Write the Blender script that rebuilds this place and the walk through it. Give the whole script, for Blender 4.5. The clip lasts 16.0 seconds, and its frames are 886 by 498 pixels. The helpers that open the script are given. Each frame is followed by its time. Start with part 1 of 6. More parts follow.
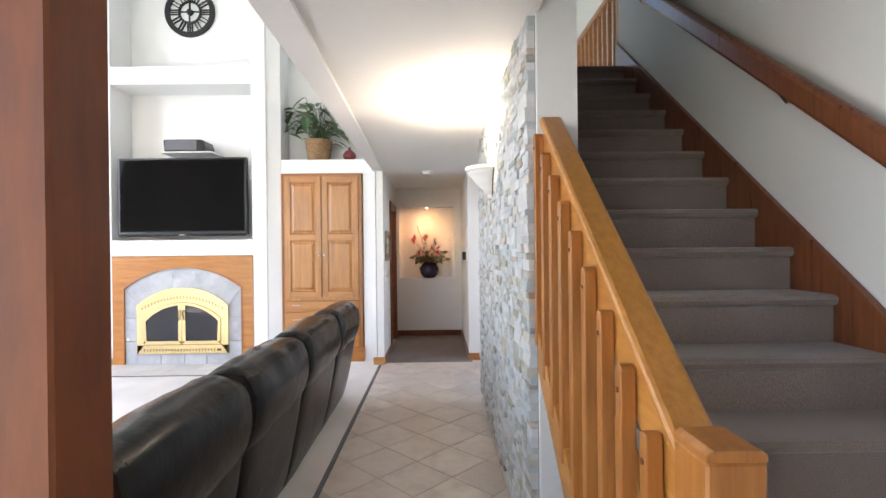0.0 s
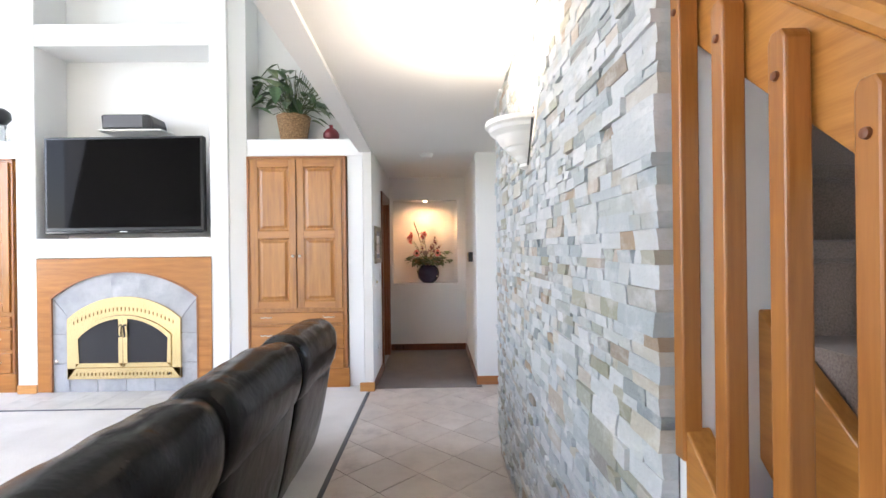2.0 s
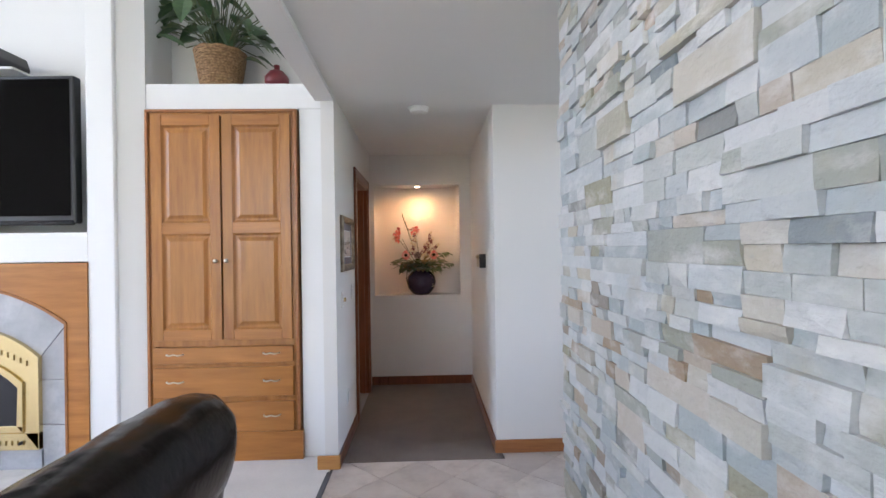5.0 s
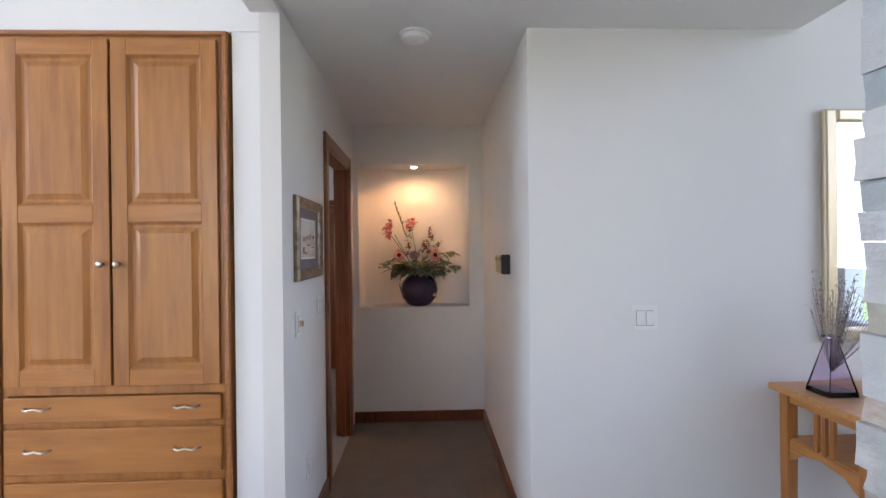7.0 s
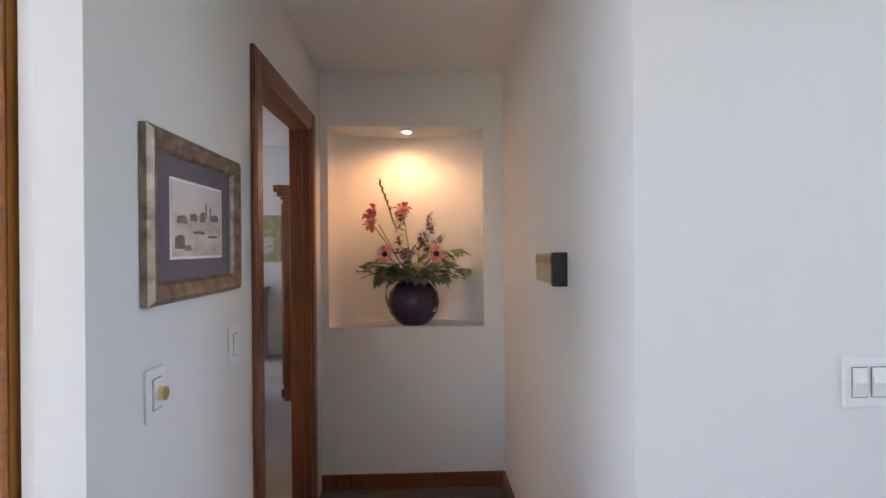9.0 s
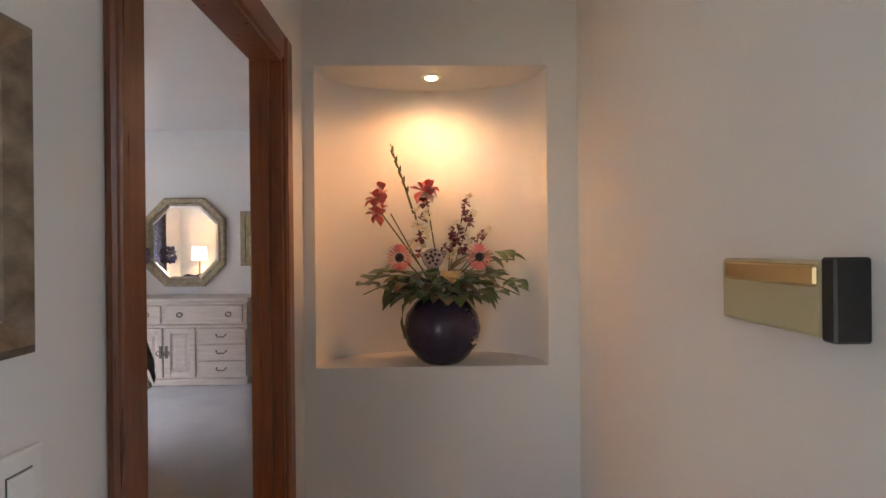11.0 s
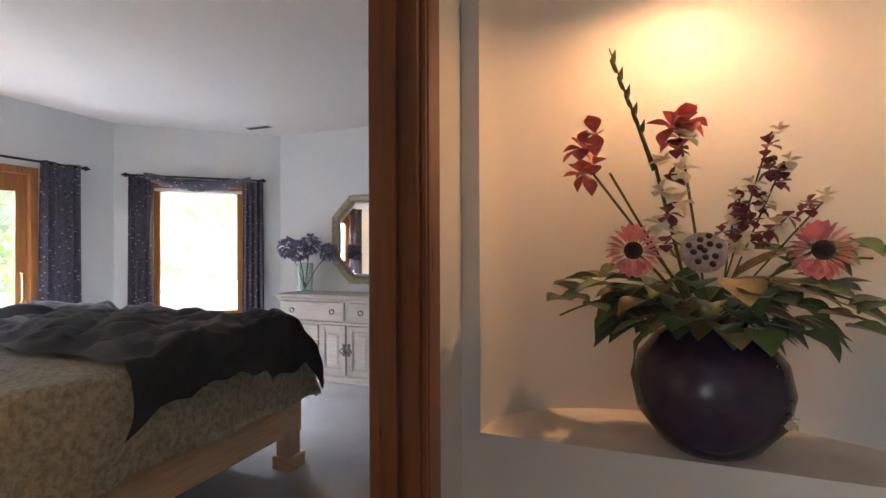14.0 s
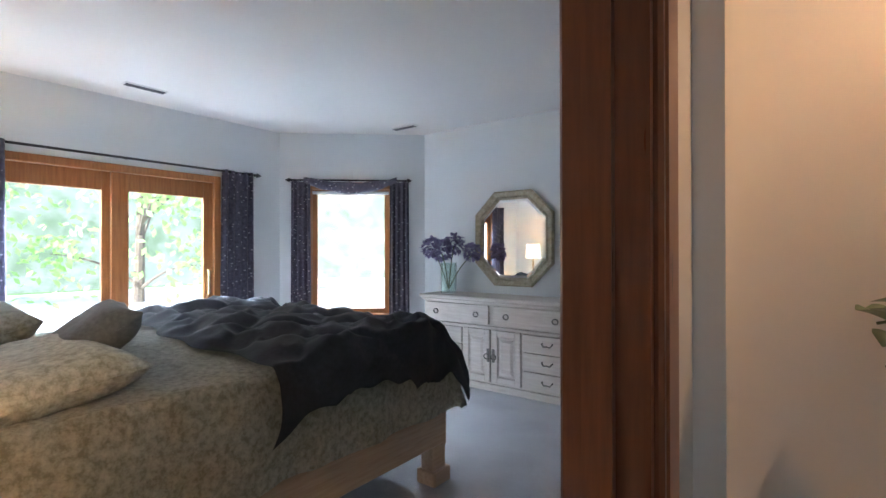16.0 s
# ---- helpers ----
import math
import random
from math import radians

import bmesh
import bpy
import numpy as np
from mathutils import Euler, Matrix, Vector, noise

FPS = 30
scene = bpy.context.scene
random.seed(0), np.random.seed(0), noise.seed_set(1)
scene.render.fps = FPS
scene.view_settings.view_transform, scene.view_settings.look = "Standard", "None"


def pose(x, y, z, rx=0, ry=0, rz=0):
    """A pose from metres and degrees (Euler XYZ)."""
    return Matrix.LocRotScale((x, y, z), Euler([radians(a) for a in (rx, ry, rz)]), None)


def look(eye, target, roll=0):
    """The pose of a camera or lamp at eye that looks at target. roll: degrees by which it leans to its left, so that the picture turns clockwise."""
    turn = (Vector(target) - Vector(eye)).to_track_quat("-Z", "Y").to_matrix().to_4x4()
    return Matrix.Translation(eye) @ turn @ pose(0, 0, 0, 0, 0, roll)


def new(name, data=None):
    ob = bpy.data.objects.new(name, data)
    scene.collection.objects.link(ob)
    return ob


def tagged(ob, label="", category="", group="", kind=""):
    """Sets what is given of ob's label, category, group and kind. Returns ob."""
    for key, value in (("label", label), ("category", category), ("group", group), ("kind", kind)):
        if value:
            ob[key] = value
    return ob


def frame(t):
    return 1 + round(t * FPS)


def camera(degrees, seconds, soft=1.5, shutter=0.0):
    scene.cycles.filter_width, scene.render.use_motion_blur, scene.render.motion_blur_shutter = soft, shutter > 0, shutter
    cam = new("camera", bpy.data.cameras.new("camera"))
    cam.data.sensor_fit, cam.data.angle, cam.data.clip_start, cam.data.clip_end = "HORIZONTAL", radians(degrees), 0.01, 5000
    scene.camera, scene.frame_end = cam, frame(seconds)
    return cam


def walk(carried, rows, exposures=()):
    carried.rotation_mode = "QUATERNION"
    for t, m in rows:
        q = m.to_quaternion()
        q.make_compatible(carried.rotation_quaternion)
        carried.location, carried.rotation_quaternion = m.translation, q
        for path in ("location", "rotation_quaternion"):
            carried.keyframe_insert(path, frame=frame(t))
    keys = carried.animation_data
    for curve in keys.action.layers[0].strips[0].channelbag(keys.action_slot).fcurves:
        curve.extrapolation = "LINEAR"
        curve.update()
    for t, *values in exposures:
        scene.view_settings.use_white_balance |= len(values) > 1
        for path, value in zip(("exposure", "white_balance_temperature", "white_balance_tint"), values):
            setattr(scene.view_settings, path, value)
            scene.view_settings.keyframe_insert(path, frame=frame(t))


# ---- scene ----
cam = camera(85.7, 16.0)
PATH = [
    (0, (0.175, -0.105, 1.452), (0.198, 1.895, 1.446), -0.6),
    (0.5, (0.152, 0.164, 1.45), (0.183, 2.163, 1.441), -0.6),
    (1, (0.145, 0.454, 1.433), (0.175, 2.454, 1.428), -0.7),
    (1.5, (0.146, 0.746, 1.439), (0.174, 2.746, 1.435), -0.6),
    (2, (0.136, 1.023, 1.432), (0.169, 3.023, 1.431), -0.7),
    (2.5, (0.115, 1.31, 1.446), (0.153, 3.31, 1.442), -0.7),
    (3, (0.108, 1.596, 1.434), (0.148, 3.595, 1.435), -0.7),
    (3.5, (0.118, 1.868, 1.434), (0.16, 3.867, 1.432), -0.8),
    (4, (0.112, 2.144, 1.437), (0.166, 4.143, 1.438), -0.8),
    (6.5, (0.087, 3.555, 1.427), (0.16, 5.553, 1.423), -0.8),
    (7, (0.096, 3.846, 1.433), (0.167, 5.845, 1.427), -0.6),
    (7.5, (0.093, 4.123, 1.426), (0.176, 6.122, 1.422), -0.7),
    (8, (0.086, 4.424, 1.42), (0.17, 6.422, 1.413), -0.6),
    (8.5, (0.096, 4.712, 1.417), (0.179, 6.711, 1.413), -0.5),
    (9, (0.101, 4.98, 1.407), (0.18, 6.979, 1.403), -0.4),
    (9.5, (0.092, 5.242, 1.407), (0.171, 7.24, 1.41), -0.5),
    (12, (-0.048, 6.25, 1.402), (-0.161, 8.247, 1.4), -0.6),
    (12.5, (-0.062, 6.374, 1.394), (-0.309, 8.358, 1.395), -0.6),
    (13, (-0.076, 6.492, 1.394), (-0.48, 8.451, 1.396), -0.5),
    (13.5, (-0.101, 6.596, 1.382), (-0.675, 8.512, 1.39), -0.2),
    (14, (-0.135, 6.695, 1.376), (-0.846, 8.564, 1.385), -0.2),
    (14.5, (-0.181, 6.788, 1.384), (-1.033, 8.597, 1.39), -0.1),
    (15, (-0.236, 6.851, 1.389), (-1.221, 8.592, 1.396), -0.0),
    (15.5, (-0.297, 6.909, 1.389), (-1.407, 8.573, 1.393), 0.0),
    (16, (-0.357, 6.954, 1.384), (-1.571, 8.543, 1.391), -0.1),
]
EXPO = [(0, 2.7, 6350, 18), (1.5, 2.75, 6300, 18), (3, 2.35, 6050, 18), (4, 2.3, 6050, 18), (6.5, 2.2, 6050, 20), (9.5, 2.4, 6050, 20), (12, 2.2, 6800, 19), (14, 2.15, 6300, 16), (16, 2.15, 5500, 9)]
L_LIVING, L_REAR, L_FOYER, L_BED, L_SCONCE, L_NICHE = 37, 4, 6.5, 370, 11, 4.0
walk(cam, [(t, look(e, g, r)) for t, e, g, r in PATH], exposures=EXPO)

# ---------------------------------------------------------------- light
world = bpy.data.worlds.new("world")
scene.world = world
world.use_nodes = True
wn = world.node_tree
sky = wn.nodes.new("ShaderNodeTexSky")
sky.sky_type, sky.sun_disc = "NISHITA", False
sky.sun_elevation, sky.sun_rotation = radians(42), radians(171)
wn.links.new(sky.outputs[0], wn.nodes["Background"].inputs[0])
wn.nodes["Background"].inputs[1].default_value = 0.15


def lamp(name, kind, m, energy, color=(1, 1, 1), **kw):
    d = bpy.data.lights.new(name, kind)
    d.energy, d.color = energy, color
    for k, v in kw.items():
        if k == "size":
            d.size = v
        elif k == "size_y":
            d.shape, d.size_y = "RECTANGLE", v
        elif k == "angle":
            d.angle = v
        elif k == "soft":
            d.shadow_soft_size = v
        elif k == "spot":
            d.spot_size, d.spot_blend = v
    ob = new(name, d)
    ob.matrix_world = m
    return ob


lamp("sun", "SUN", look((1.5, -10, 9), (0, 0, 0)), 5.0, (1, 0.95, 0.88), angle=radians(0.6))
DAY = (0.86, 0.92, 1.0)
lamp("sky_living", "AREA", look((-6.85, 3.3, 2.9), (0, 3.4, 1.3)), L_LIVING, DAY, size=2.8, size_y=3.6)
lamp("sky_rear", "AREA", look((-3.6, -2.85, 2.2), (-3.0, 5, 1.8)), L_REAR, DAY, size=3.6, size_y=2.4)
lamp("sky_foyer", "AREA", look((4.4, 4.3, 2.4), (0.6, 5.6, 1.0)), L_FOYER, DAY, size=2.2, size_y=2.6)
lamp("sky_slider", "AREA", look((-6.6, 8.7, 3.3), (-3.2, 8.7, 0.4)), L_BED, DAY, size=1.9, size_y=1.6)
lamp("sky_bay", "AREA", look((-5.5, 11.8, 3.3), (-3.4, 9.6, 0.5)), L_BED * 0.5, DAY, size=1.2, size_y=1.4)
lamp("sconce_glow", "SPOT", look((0.50, 3.12, 2.02), (0.42, 3.12, 4)), L_SCONCE, (1.0, 0.85, 0.62), soft=0.06, spot=(radians(165), 0.6))
lamp("niche_spot_glow", "SPOT", look((0.0, 7.89, 2.085), (0.0, 7.95, 0)), L_NICHE, (1.0, 0.50, 0.20), soft=0.008, spot=(radians(158), 1.0))
lamp("bedside_glow", "POINT", pose(-4.75, 7.05, 1.36), 5, (1.0, 0.74, 0.46), soft=0.08)
lamp("bedside_glow", "POINT", pose(-1.62, 6.97, 1.36), 1.7, (1.0, 0.76, 0.5), soft=0.08)

# ---------------------------------------------------------------- materials


class Mat:
    """A small node builder round one Principled material."""

    def __init__(self, name, color, rough=0.6, metal=0.0, **kw):
        self.m = bpy.data.materials.new(name)
        self.m.use_nodes = True
        self.t = self.m.node_tree
        self.b = self.t.nodes["Principled BSDF"]
        self.b.inputs["Base Color"].default_value = (*color, 1)
        self.b.inputs["Roughness"].default_value = rough
        self.b.inputs["Metallic"].default_value = metal
        for k, v in kw.items():
            self.b.inputs[k.replace("_", " ")].default_value = v
        self.co = None

    def node(self, kind, **kw):
        n = self.t.nodes.new(kind)
        for k, v in kw.items():
            n.inputs[k].default_value = v
        return n

    def link(self, a, b):
        self.t.links.new(a, b)

    def coord(self, stretch=(1, 1, 1), shift=False):
        c = self.node("ShaderNodeNewGeometry").outputs["Position"] if not shift else self.node("ShaderNodeTexCoord").outputs["Object"]
        mp = self.node("ShaderNodeMapping")
        mp.inputs["Scale"].default_value = stretch
        self.link(c, mp.inputs["Vector"])
        if shift:
            info = self.node("ShaderNodeObjectInfo")
            mul = self.node("ShaderNodeMath")
            mul.operation = "MULTIPLY"
            mul.inputs[1].default_value = 37.0
            self.link(info.outputs["Random"], mul.inputs[0])
            self.link(mul.outputs[0], mp.inputs["Location"])
        return mp.outputs[0]

    def noise(self, scale, detail=4, stretch=(1, 1, 1), shift=False, rough=0.55):
        n = self.node("ShaderNodeTexNoise", Scale=scale, Detail=detail, Roughness=rough)
        self.link(self.coord(stretch, shift), n.inputs["Vector"])
        return n.outputs["Fac"]

    def ramp(self, fac, stops):
        r = self.node("ShaderNodeValToRGB")
        e = r.color_ramp.elements
        while len(e) < len(stops):
            e.new(0.5)
        for el, (p, c) in zip(e, stops):
            el.position, el.color = p, (*c, 1)
        self.link(fac, r.inputs[0])
        return r.outputs[0]

    def mix(self, a, b, fac, mode="MIX"):
        n = self.node("ShaderNodeMix")
        n.data_type, n.blend_type = "RGBA", mode
        for sock, v in ((n.inputs[6], a), (n.inputs[7], b), (n.inputs[0], fac)):
            if isinstance(v, bpy.types.NodeSocket):
                self.link(v, sock)
            else:
                sock.default_value = v if isinstance(v, float) else (*v, 1)
        return n.outputs[2]

    def color(self, sock):
        self.link(sock, self.b.inputs["Base Color"])
        return self

    def rough(self, fac, lo, hi):
        r = self.node("ShaderNodeMapRange")
        r.inputs[3].default_value, r.inputs[4].default_value = lo, hi
        self.link(fac, r.inputs[0])
        self.link(r.outputs[0], self.b.inputs["Roughness"])
        return self

    def bump(self, fac, strength=0.2, dist=0.002):
        n = self.node("ShaderNodeBump", Strength=strength, Distance=dist)
        self.link(fac, n.inputs["Height"])
        self.link(n.outputs[0], self.b.inputs["Normal"])
        return self


def paint(name, c, grain=320):
    m = Mat(name, c, 0.75)
    a = m.noise(0.9, 3)
    m.color(m.ramp(a, [(0.3, tuple(x * 0.965 for x in c)), (0.7, c)]))
    m.bump(m.noise(grain, 2), 0.12, 0.0015)
    return m.m


def wood(name, dark, light, rough=0.32, grain=(18, 18, 1.2), scale=3.0, coat=0.12):
    m = Mat(name, light, rough)
    f = m.noise(scale, 6, grain, True, 0.62)
    g = m.noise(1.2, 2, (1, 1, 1), True)
    c = m.ramp(f, [(0.3, dark), (0.5, tuple((a + b) / 2 for a, b in zip(dark, light))), (0.72, light)])
    c = m.mix(c, tuple(x * 0.78 for x in light), m.ramp(g, [(0.45, (0, 0, 0)), (0.75, (0.55, 0.55, 0.55))]))
    m.color(c).rough(f, rough - 0.07, rough + 0.12).bump(f, 0.12, 0.0012)
    m.b.inputs["Coat Weight"].default_value = coat
    m.b.inputs["Coat Roughness"].default_value = 0.2
    return m.m


def cloth(name, a, b, scale=60, rough=0.95, bump=0.5, big=2.0):
    m = Mat(name, a, rough)
    f = m.noise(scale, 4)
    g = m.noise(big, 3)
    c = m.ramp(f, [(0.3, a), (0.7, b)])
    m.color(m.mix(c, tuple(x * 0.75 for x in a), m.ramp(g, [(0.4, (0, 0, 0)), (0.8, (0.6, 0.6, 0.6))])))
    m.bump(f, bump, 0.004)
    m.b.inputs["Sheen Weight"].default_value = 0.2
    return m.m


WHITE = paint("wall_white", (0.80, 0.80, 0.79))
HALLW = paint("wall_hall", (0.74, 0.72, 0.69))
BEDW = paint("wall_bedroom", (0.70, 0.73, 0.74))
CEIL = paint("ceiling_white", (0.78, 0.77, 0.75), 180)
TRIMW = paint("trim_white", (0.82, 0.82, 0.81), 60)
OAK = wood("honey_oak", (0.30, 0.098, 0.018), (0.47, 0.19, 0.040))
OAKX = wood("honey_oak_across", (0.40, 0.17, 0.045), (0.62, 0.31, 0.10), grain=(1.2, 18, 18))
OAKY = wood("honey_oak_along", (0.36, 0.135, 0.024), (0.58, 0.26, 0.058), grain=(18, 1.2, 18))
MAPLE = wood("maple_front", (0.26, 0.094, 0.017), (0.46, 0.195, 0.039), grain=(9, 9, 0.9), scale=2.2)
MAPLEX = wood("maple_across", (0.29, 0.104, 0.019), (0.48, 0.20, 0.042), grain=(0.9, 9, 9), scale=2.2)
CHERRY = wood("red_cherry", (0.11, 0.032, 0.011), (0.23, 0.072, 0.026), 0.28)
POST = wood("stained_post", (0.13, 0.032, 0.008), (0.24, 0.068, 0.018), 0.55, (6, 6, 1.2), 2.2, 0.0)
LEATHER = Mat("black_leather", (0.018, 0.014, 0.013), 0.36, 0.0, Specular_IOR_Level=0.17)
_f = LEATHER.noise(60, 5)
_g = LEATHER.noise(7, 4)
LEATHER.color(LEATHER.ramp(_g, [(0.3, (0.005, 0.0042, 0.004)), (0.75, (0.011, 0.008, 0.007))]))
_h = LEATHER.mix(_f, _g, 0.9)
LEATHER.rough(_g, 0.16, 0.3).bump(_h, 0.35, 0.02)
LEATHER = LEATHER.m
CARPET = cloth("cream_carpet", (0.60, 0.56, 0.52), (0.76, 0.73, 0.69), 240, 1.0, 0.7)
CARPETH = cloth("brown_hall_carpet", (0.085, 0.060, 0.043), (0.17, 0.125, 0.093), 220, 1.0, 0.8, 5)
CARPETB = cloth("grey_bedroom_carpet", (0.22, 0.215, 0.22), (0.34, 0.33, 0.33), 240, 1.0, 0.8)
CARPETS = cloth("taupe_stair_carpet", (0.185, 0.142, 0.120), (0.32, 0.255, 0.218), 260, 1.0, 0.8)
GROUT = cloth("grout", (0.16, 0.135, 0.115), (0.24, 0.20, 0.17), 90, 0.9, 0.2)


def tiles(name, a, b, c, rough=0.38):
    m = Mat(name, b, rough)
    f = m.noise(5, 8, (1, 1, 1), True, 0.65)
    g = m.noise(40, 4)
    info = m.node("ShaderNodeObjectInfo").outputs["Random"]
    col = m.ramp(f, [(0.3, a), (0.5, b), (0.72, c)])
    col = m.mix(col, tuple(x * 0.8 for x in b), m.ramp(info, [(0, (0, 0, 0)), (1, (0.6, 0.6, 0.6))]))
    m.color(col).rough(f, rough - 0.1, rough + 0.15).bump(m.mix(f, g, 0.4), 0.12, 0.002)
    return m.m


TILE = tiles("floor_tile", (0.38, 0.32, 0.28), (0.545, 0.475, 0.42), (0.645, 0.585, 0.525))
HEARTH = tiles("grey_fireplace_tile", (0.27, 0.28, 0.30), (0.40, 0.41, 0.43), (0.52, 0.53, 0.54), 0.5)
HEARTHW = tiles("pale_hearth_tile", (0.45, 0.43, 0.41), (0.58, 0.56, 0.53), (0.66, 0.64, 0.61), 0.4)


def stone(name, island=False):
    m = Mat(name, (0.5, 0.5, 0.5), 0.75)
    rnd = m.node("ShaderNodeNewGeometry").outputs["Random Per Island"] if island else m.node("ShaderNodeObjectInfo").outputs["Random"]
    base = m.ramp(rnd, [(0.0, (0.54, 0.57, 0.59)), (0.14, (0.36, 0.41, 0.43)), (0.28, (0.59, 0.61, 0.62)), (0.44, (0.43, 0.46, 0.45)), (0.58, (0.61, 0.62, 0.63)),
                        (0.70, (0.39, 0.44, 0.46)), (0.79, (0.32, 0.31, 0.23)), (0.85, (0.56, 0.54, 0.50)), (0.91, (0.34, 0.25, 0.17)), (0.95, (0.24, 0.28, 0.30)), (1.0, (0.52, 0.48, 0.40))])
    f = m.noise(7, 6, (1, 1, 1.8), False, 0.62)
    g = m.noise(38, 6, (1, 1, 1.8))
    h = m.noise(5, 5)
    c = m.mix(base, (0.72, 0.72, 0.72), m.ramp(f, [(0.5, (0, 0, 0)), (0.72, (0.75, 0.75, 0.75))]))
    c = m.mix(c, (0.44, 0.36, 0.24), m.ramp(h, [(0.60, (0, 0, 0)), (0.75, (0.5, 0.5, 0.5))]))
    c = m.mix(c, (0.34, 0.37, 0.37), m.ramp(g, [(0.60, (0, 0, 0)), (0.80, (0.35, 0.35, 0.35))]))
    m.color(c).rough(f, 0.45, 0.75).bump(m.mix(f, g, 0.4), 0.8, 0.014)
    return m.m


STONE, STONEI = stone("ledgestone"), stone("ledgestone_rest", True)
BRASS = Mat("polished_brass", (0.80, 0.64, 0.34), 0.26, 1.0).m
GILT = Mat("pale_gilt", (0.62, 0.52, 0.36), 0.35, 0.7).m
CHROME = Mat("satin_nickel", (0.62, 0.56, 0.46), 0.3, 1.0).m
IRON = Mat("black_iron", (0.02, 0.02, 0.022), 0.45, 0.4).m
BLACK = Mat("black_plastic", (0.012, 0.012, 0.013), 0.3).m
SOOT = Mat("firebox_dark", (0.02, 0.02, 0.02), 0.85).m
SCREEN = Mat("tv_screen", (0.004, 0.0035, 0.0035), 0.04, 0.0, Specular_IOR_Level=0.06).m
GLASSD = Mat("smoked_glass", (0.02, 0.02, 0.023), 0.04).m
PLASTIC = Mat("white_plastic", (0.76, 0.75, 0.72), 0.35).m
PLASTER = paint("white_plaster", (0.82, 0.80, 0.76), 90)
AGED = Mat("aged_pewter", (0.16, 0.15, 0.14), 0.4, 0.9).m
GREYM = Mat("grey_grille", (0.10, 0.10, 0.11), 0.6).m


def glass(name, c=(1, 1, 1), rough=0.0):
    m = Mat(name, c, rough)
    m.b.inputs["Transmission Weight"].default_value = 1.0
    m.b.inputs["IOR"].default_value = 1.45
    return m.m


def glow(name, c, s):
    m = Mat(name, c, 0.5)
    m.b.inputs["Emission Color"].default_value = (*c, 1)
    m.b.inputs["Emission Strength"].default_value = s
    return m.m


PANE = glass("window_glass")
MIRROR = Mat("mirror_silver", (0.9, 0.9, 0.9), 0.02, 1.0).m
BULB = glow("bulb", (1.0, 0.72, 0.38), 12)
SHADE = glow("lamp_shade", (1.0, 0.72, 0.40), 0.7)

# ---------------------------------------------------------------- mesh helpers


def part(name, bm, material, parent=None, label="", smooth=None):
    me = bpy.data.meshes.new(name)
    bmesh.ops.recalc_face_normals(bm, faces=bm.faces)
    bm.to_mesh(me)
    bm.free()
    me.materials.append(material)
    if smooth:
        me.shade_smooth()
    ob = new(name, me)
    if parent:
        ob.parent = parent
    if label:
        ob["label"] = label
    return ob


def thing(name, label, category, at=(0, 0, 0), rz=0, group="", kind=""):
    ob = new(name)
    ob.matrix_world = pose(*at, 0, 0, rz)
    ob.empty_display_size = 0.05
    return tagged(ob, label, category, group, kind)


def box(a, b, bevel=0.0, seg=1, bm=None):
    own = bmesh.new()
    r = bmesh.ops.create_cube(own, size=1)
    s = [abs(b[i] - a[i]) for i in range(3)]
    c = [(b[i] + a[i]) / 2 for i in range(3)]
    bmesh.ops.transform(own, matrix=Matrix.Translation(c) @ Matrix.Diagonal((*s, 1)), verts=own.verts)
    if bevel:
        bmesh.ops.bevel(own, geom=own.edges[:], offset=bevel, segments=seg, affect="EDGES", profile=0.5)
    return merge(bm, own)


def merge(bm, own):
    if bm is None:
        return own
    me = bpy.data.meshes.new("tmp")
    own.to_mesh(me)
    own.free()
    bm.from_mesh(me)
    bpy.data.meshes.remove(me)
    return bm


def lathe(profile, seg=24, at=(0, 0, 0), bm=None, m=None, sx=1.0, sy=1.0):
    own = bmesh.new()
    rings = []
    for r, z in profile:
        if r < 1e-5:
            rings.append([own.verts.new((at[0], at[1], at[2] + z))])
        else:
            rings.append([own.verts.new((at[0] + sx * r * math.cos(2 * math.pi * k / seg), at[1] + sy * r * math.sin(2 * math.pi * k / seg), at[2] + z)) for k in range(seg)])
    for p, q in zip(rings, rings[1:]):
        for k in range(seg):
            k2 = (k + 1) % seg
            if len(p) == 1 and len(q) == 1:
                continue
            if len(p) == 1:
                own.faces.new((p[0], q[k2], q[k]))
            elif len(q) == 1:
                own.faces.new((p[k], p[k2], q[0]))
            else:
                own.faces.new((p[k], p[k2], q[k2], q[k]))
    if m is not None:
        bmesh.ops.transform(own, matrix=m, verts=own.verts)
    return merge(bm, own)


def tube(points, r, seg=8, bm=None, taper=1.0):
    own = bmesh.new()
    pts = [Vector(p) for p in points]
    rings = []
    for i, p in enumerate(pts):
        d = (pts[min(i + 1, len(pts) - 1)] - pts[max(i - 1, 0)]).normalized()
        u = d.cross(Vector((0, 0, 1)) if abs(d.z) < 0.9 else Vector((1, 0, 0))).normalized()
        v = d.cross(u)
        rr = r * (1 + (taper - 1) * i / max(1, len(pts) - 1))
        rings.append([own.verts.new(p + rr * (math.cos(2 * math.pi * k / seg) * u + math.sin(2 * math.pi * k / seg) * v)) for k in range(seg)])
    for p, q in zip(rings, rings[1:]):
        for k in range(seg):
            own.faces.new((p[k], p[(k + 1) % seg], q[(k + 1) % seg], q[k]))
    own.faces.new(rings[0][::-1])
    own.faces.new(rings[-1])
    return merge(bm, own)


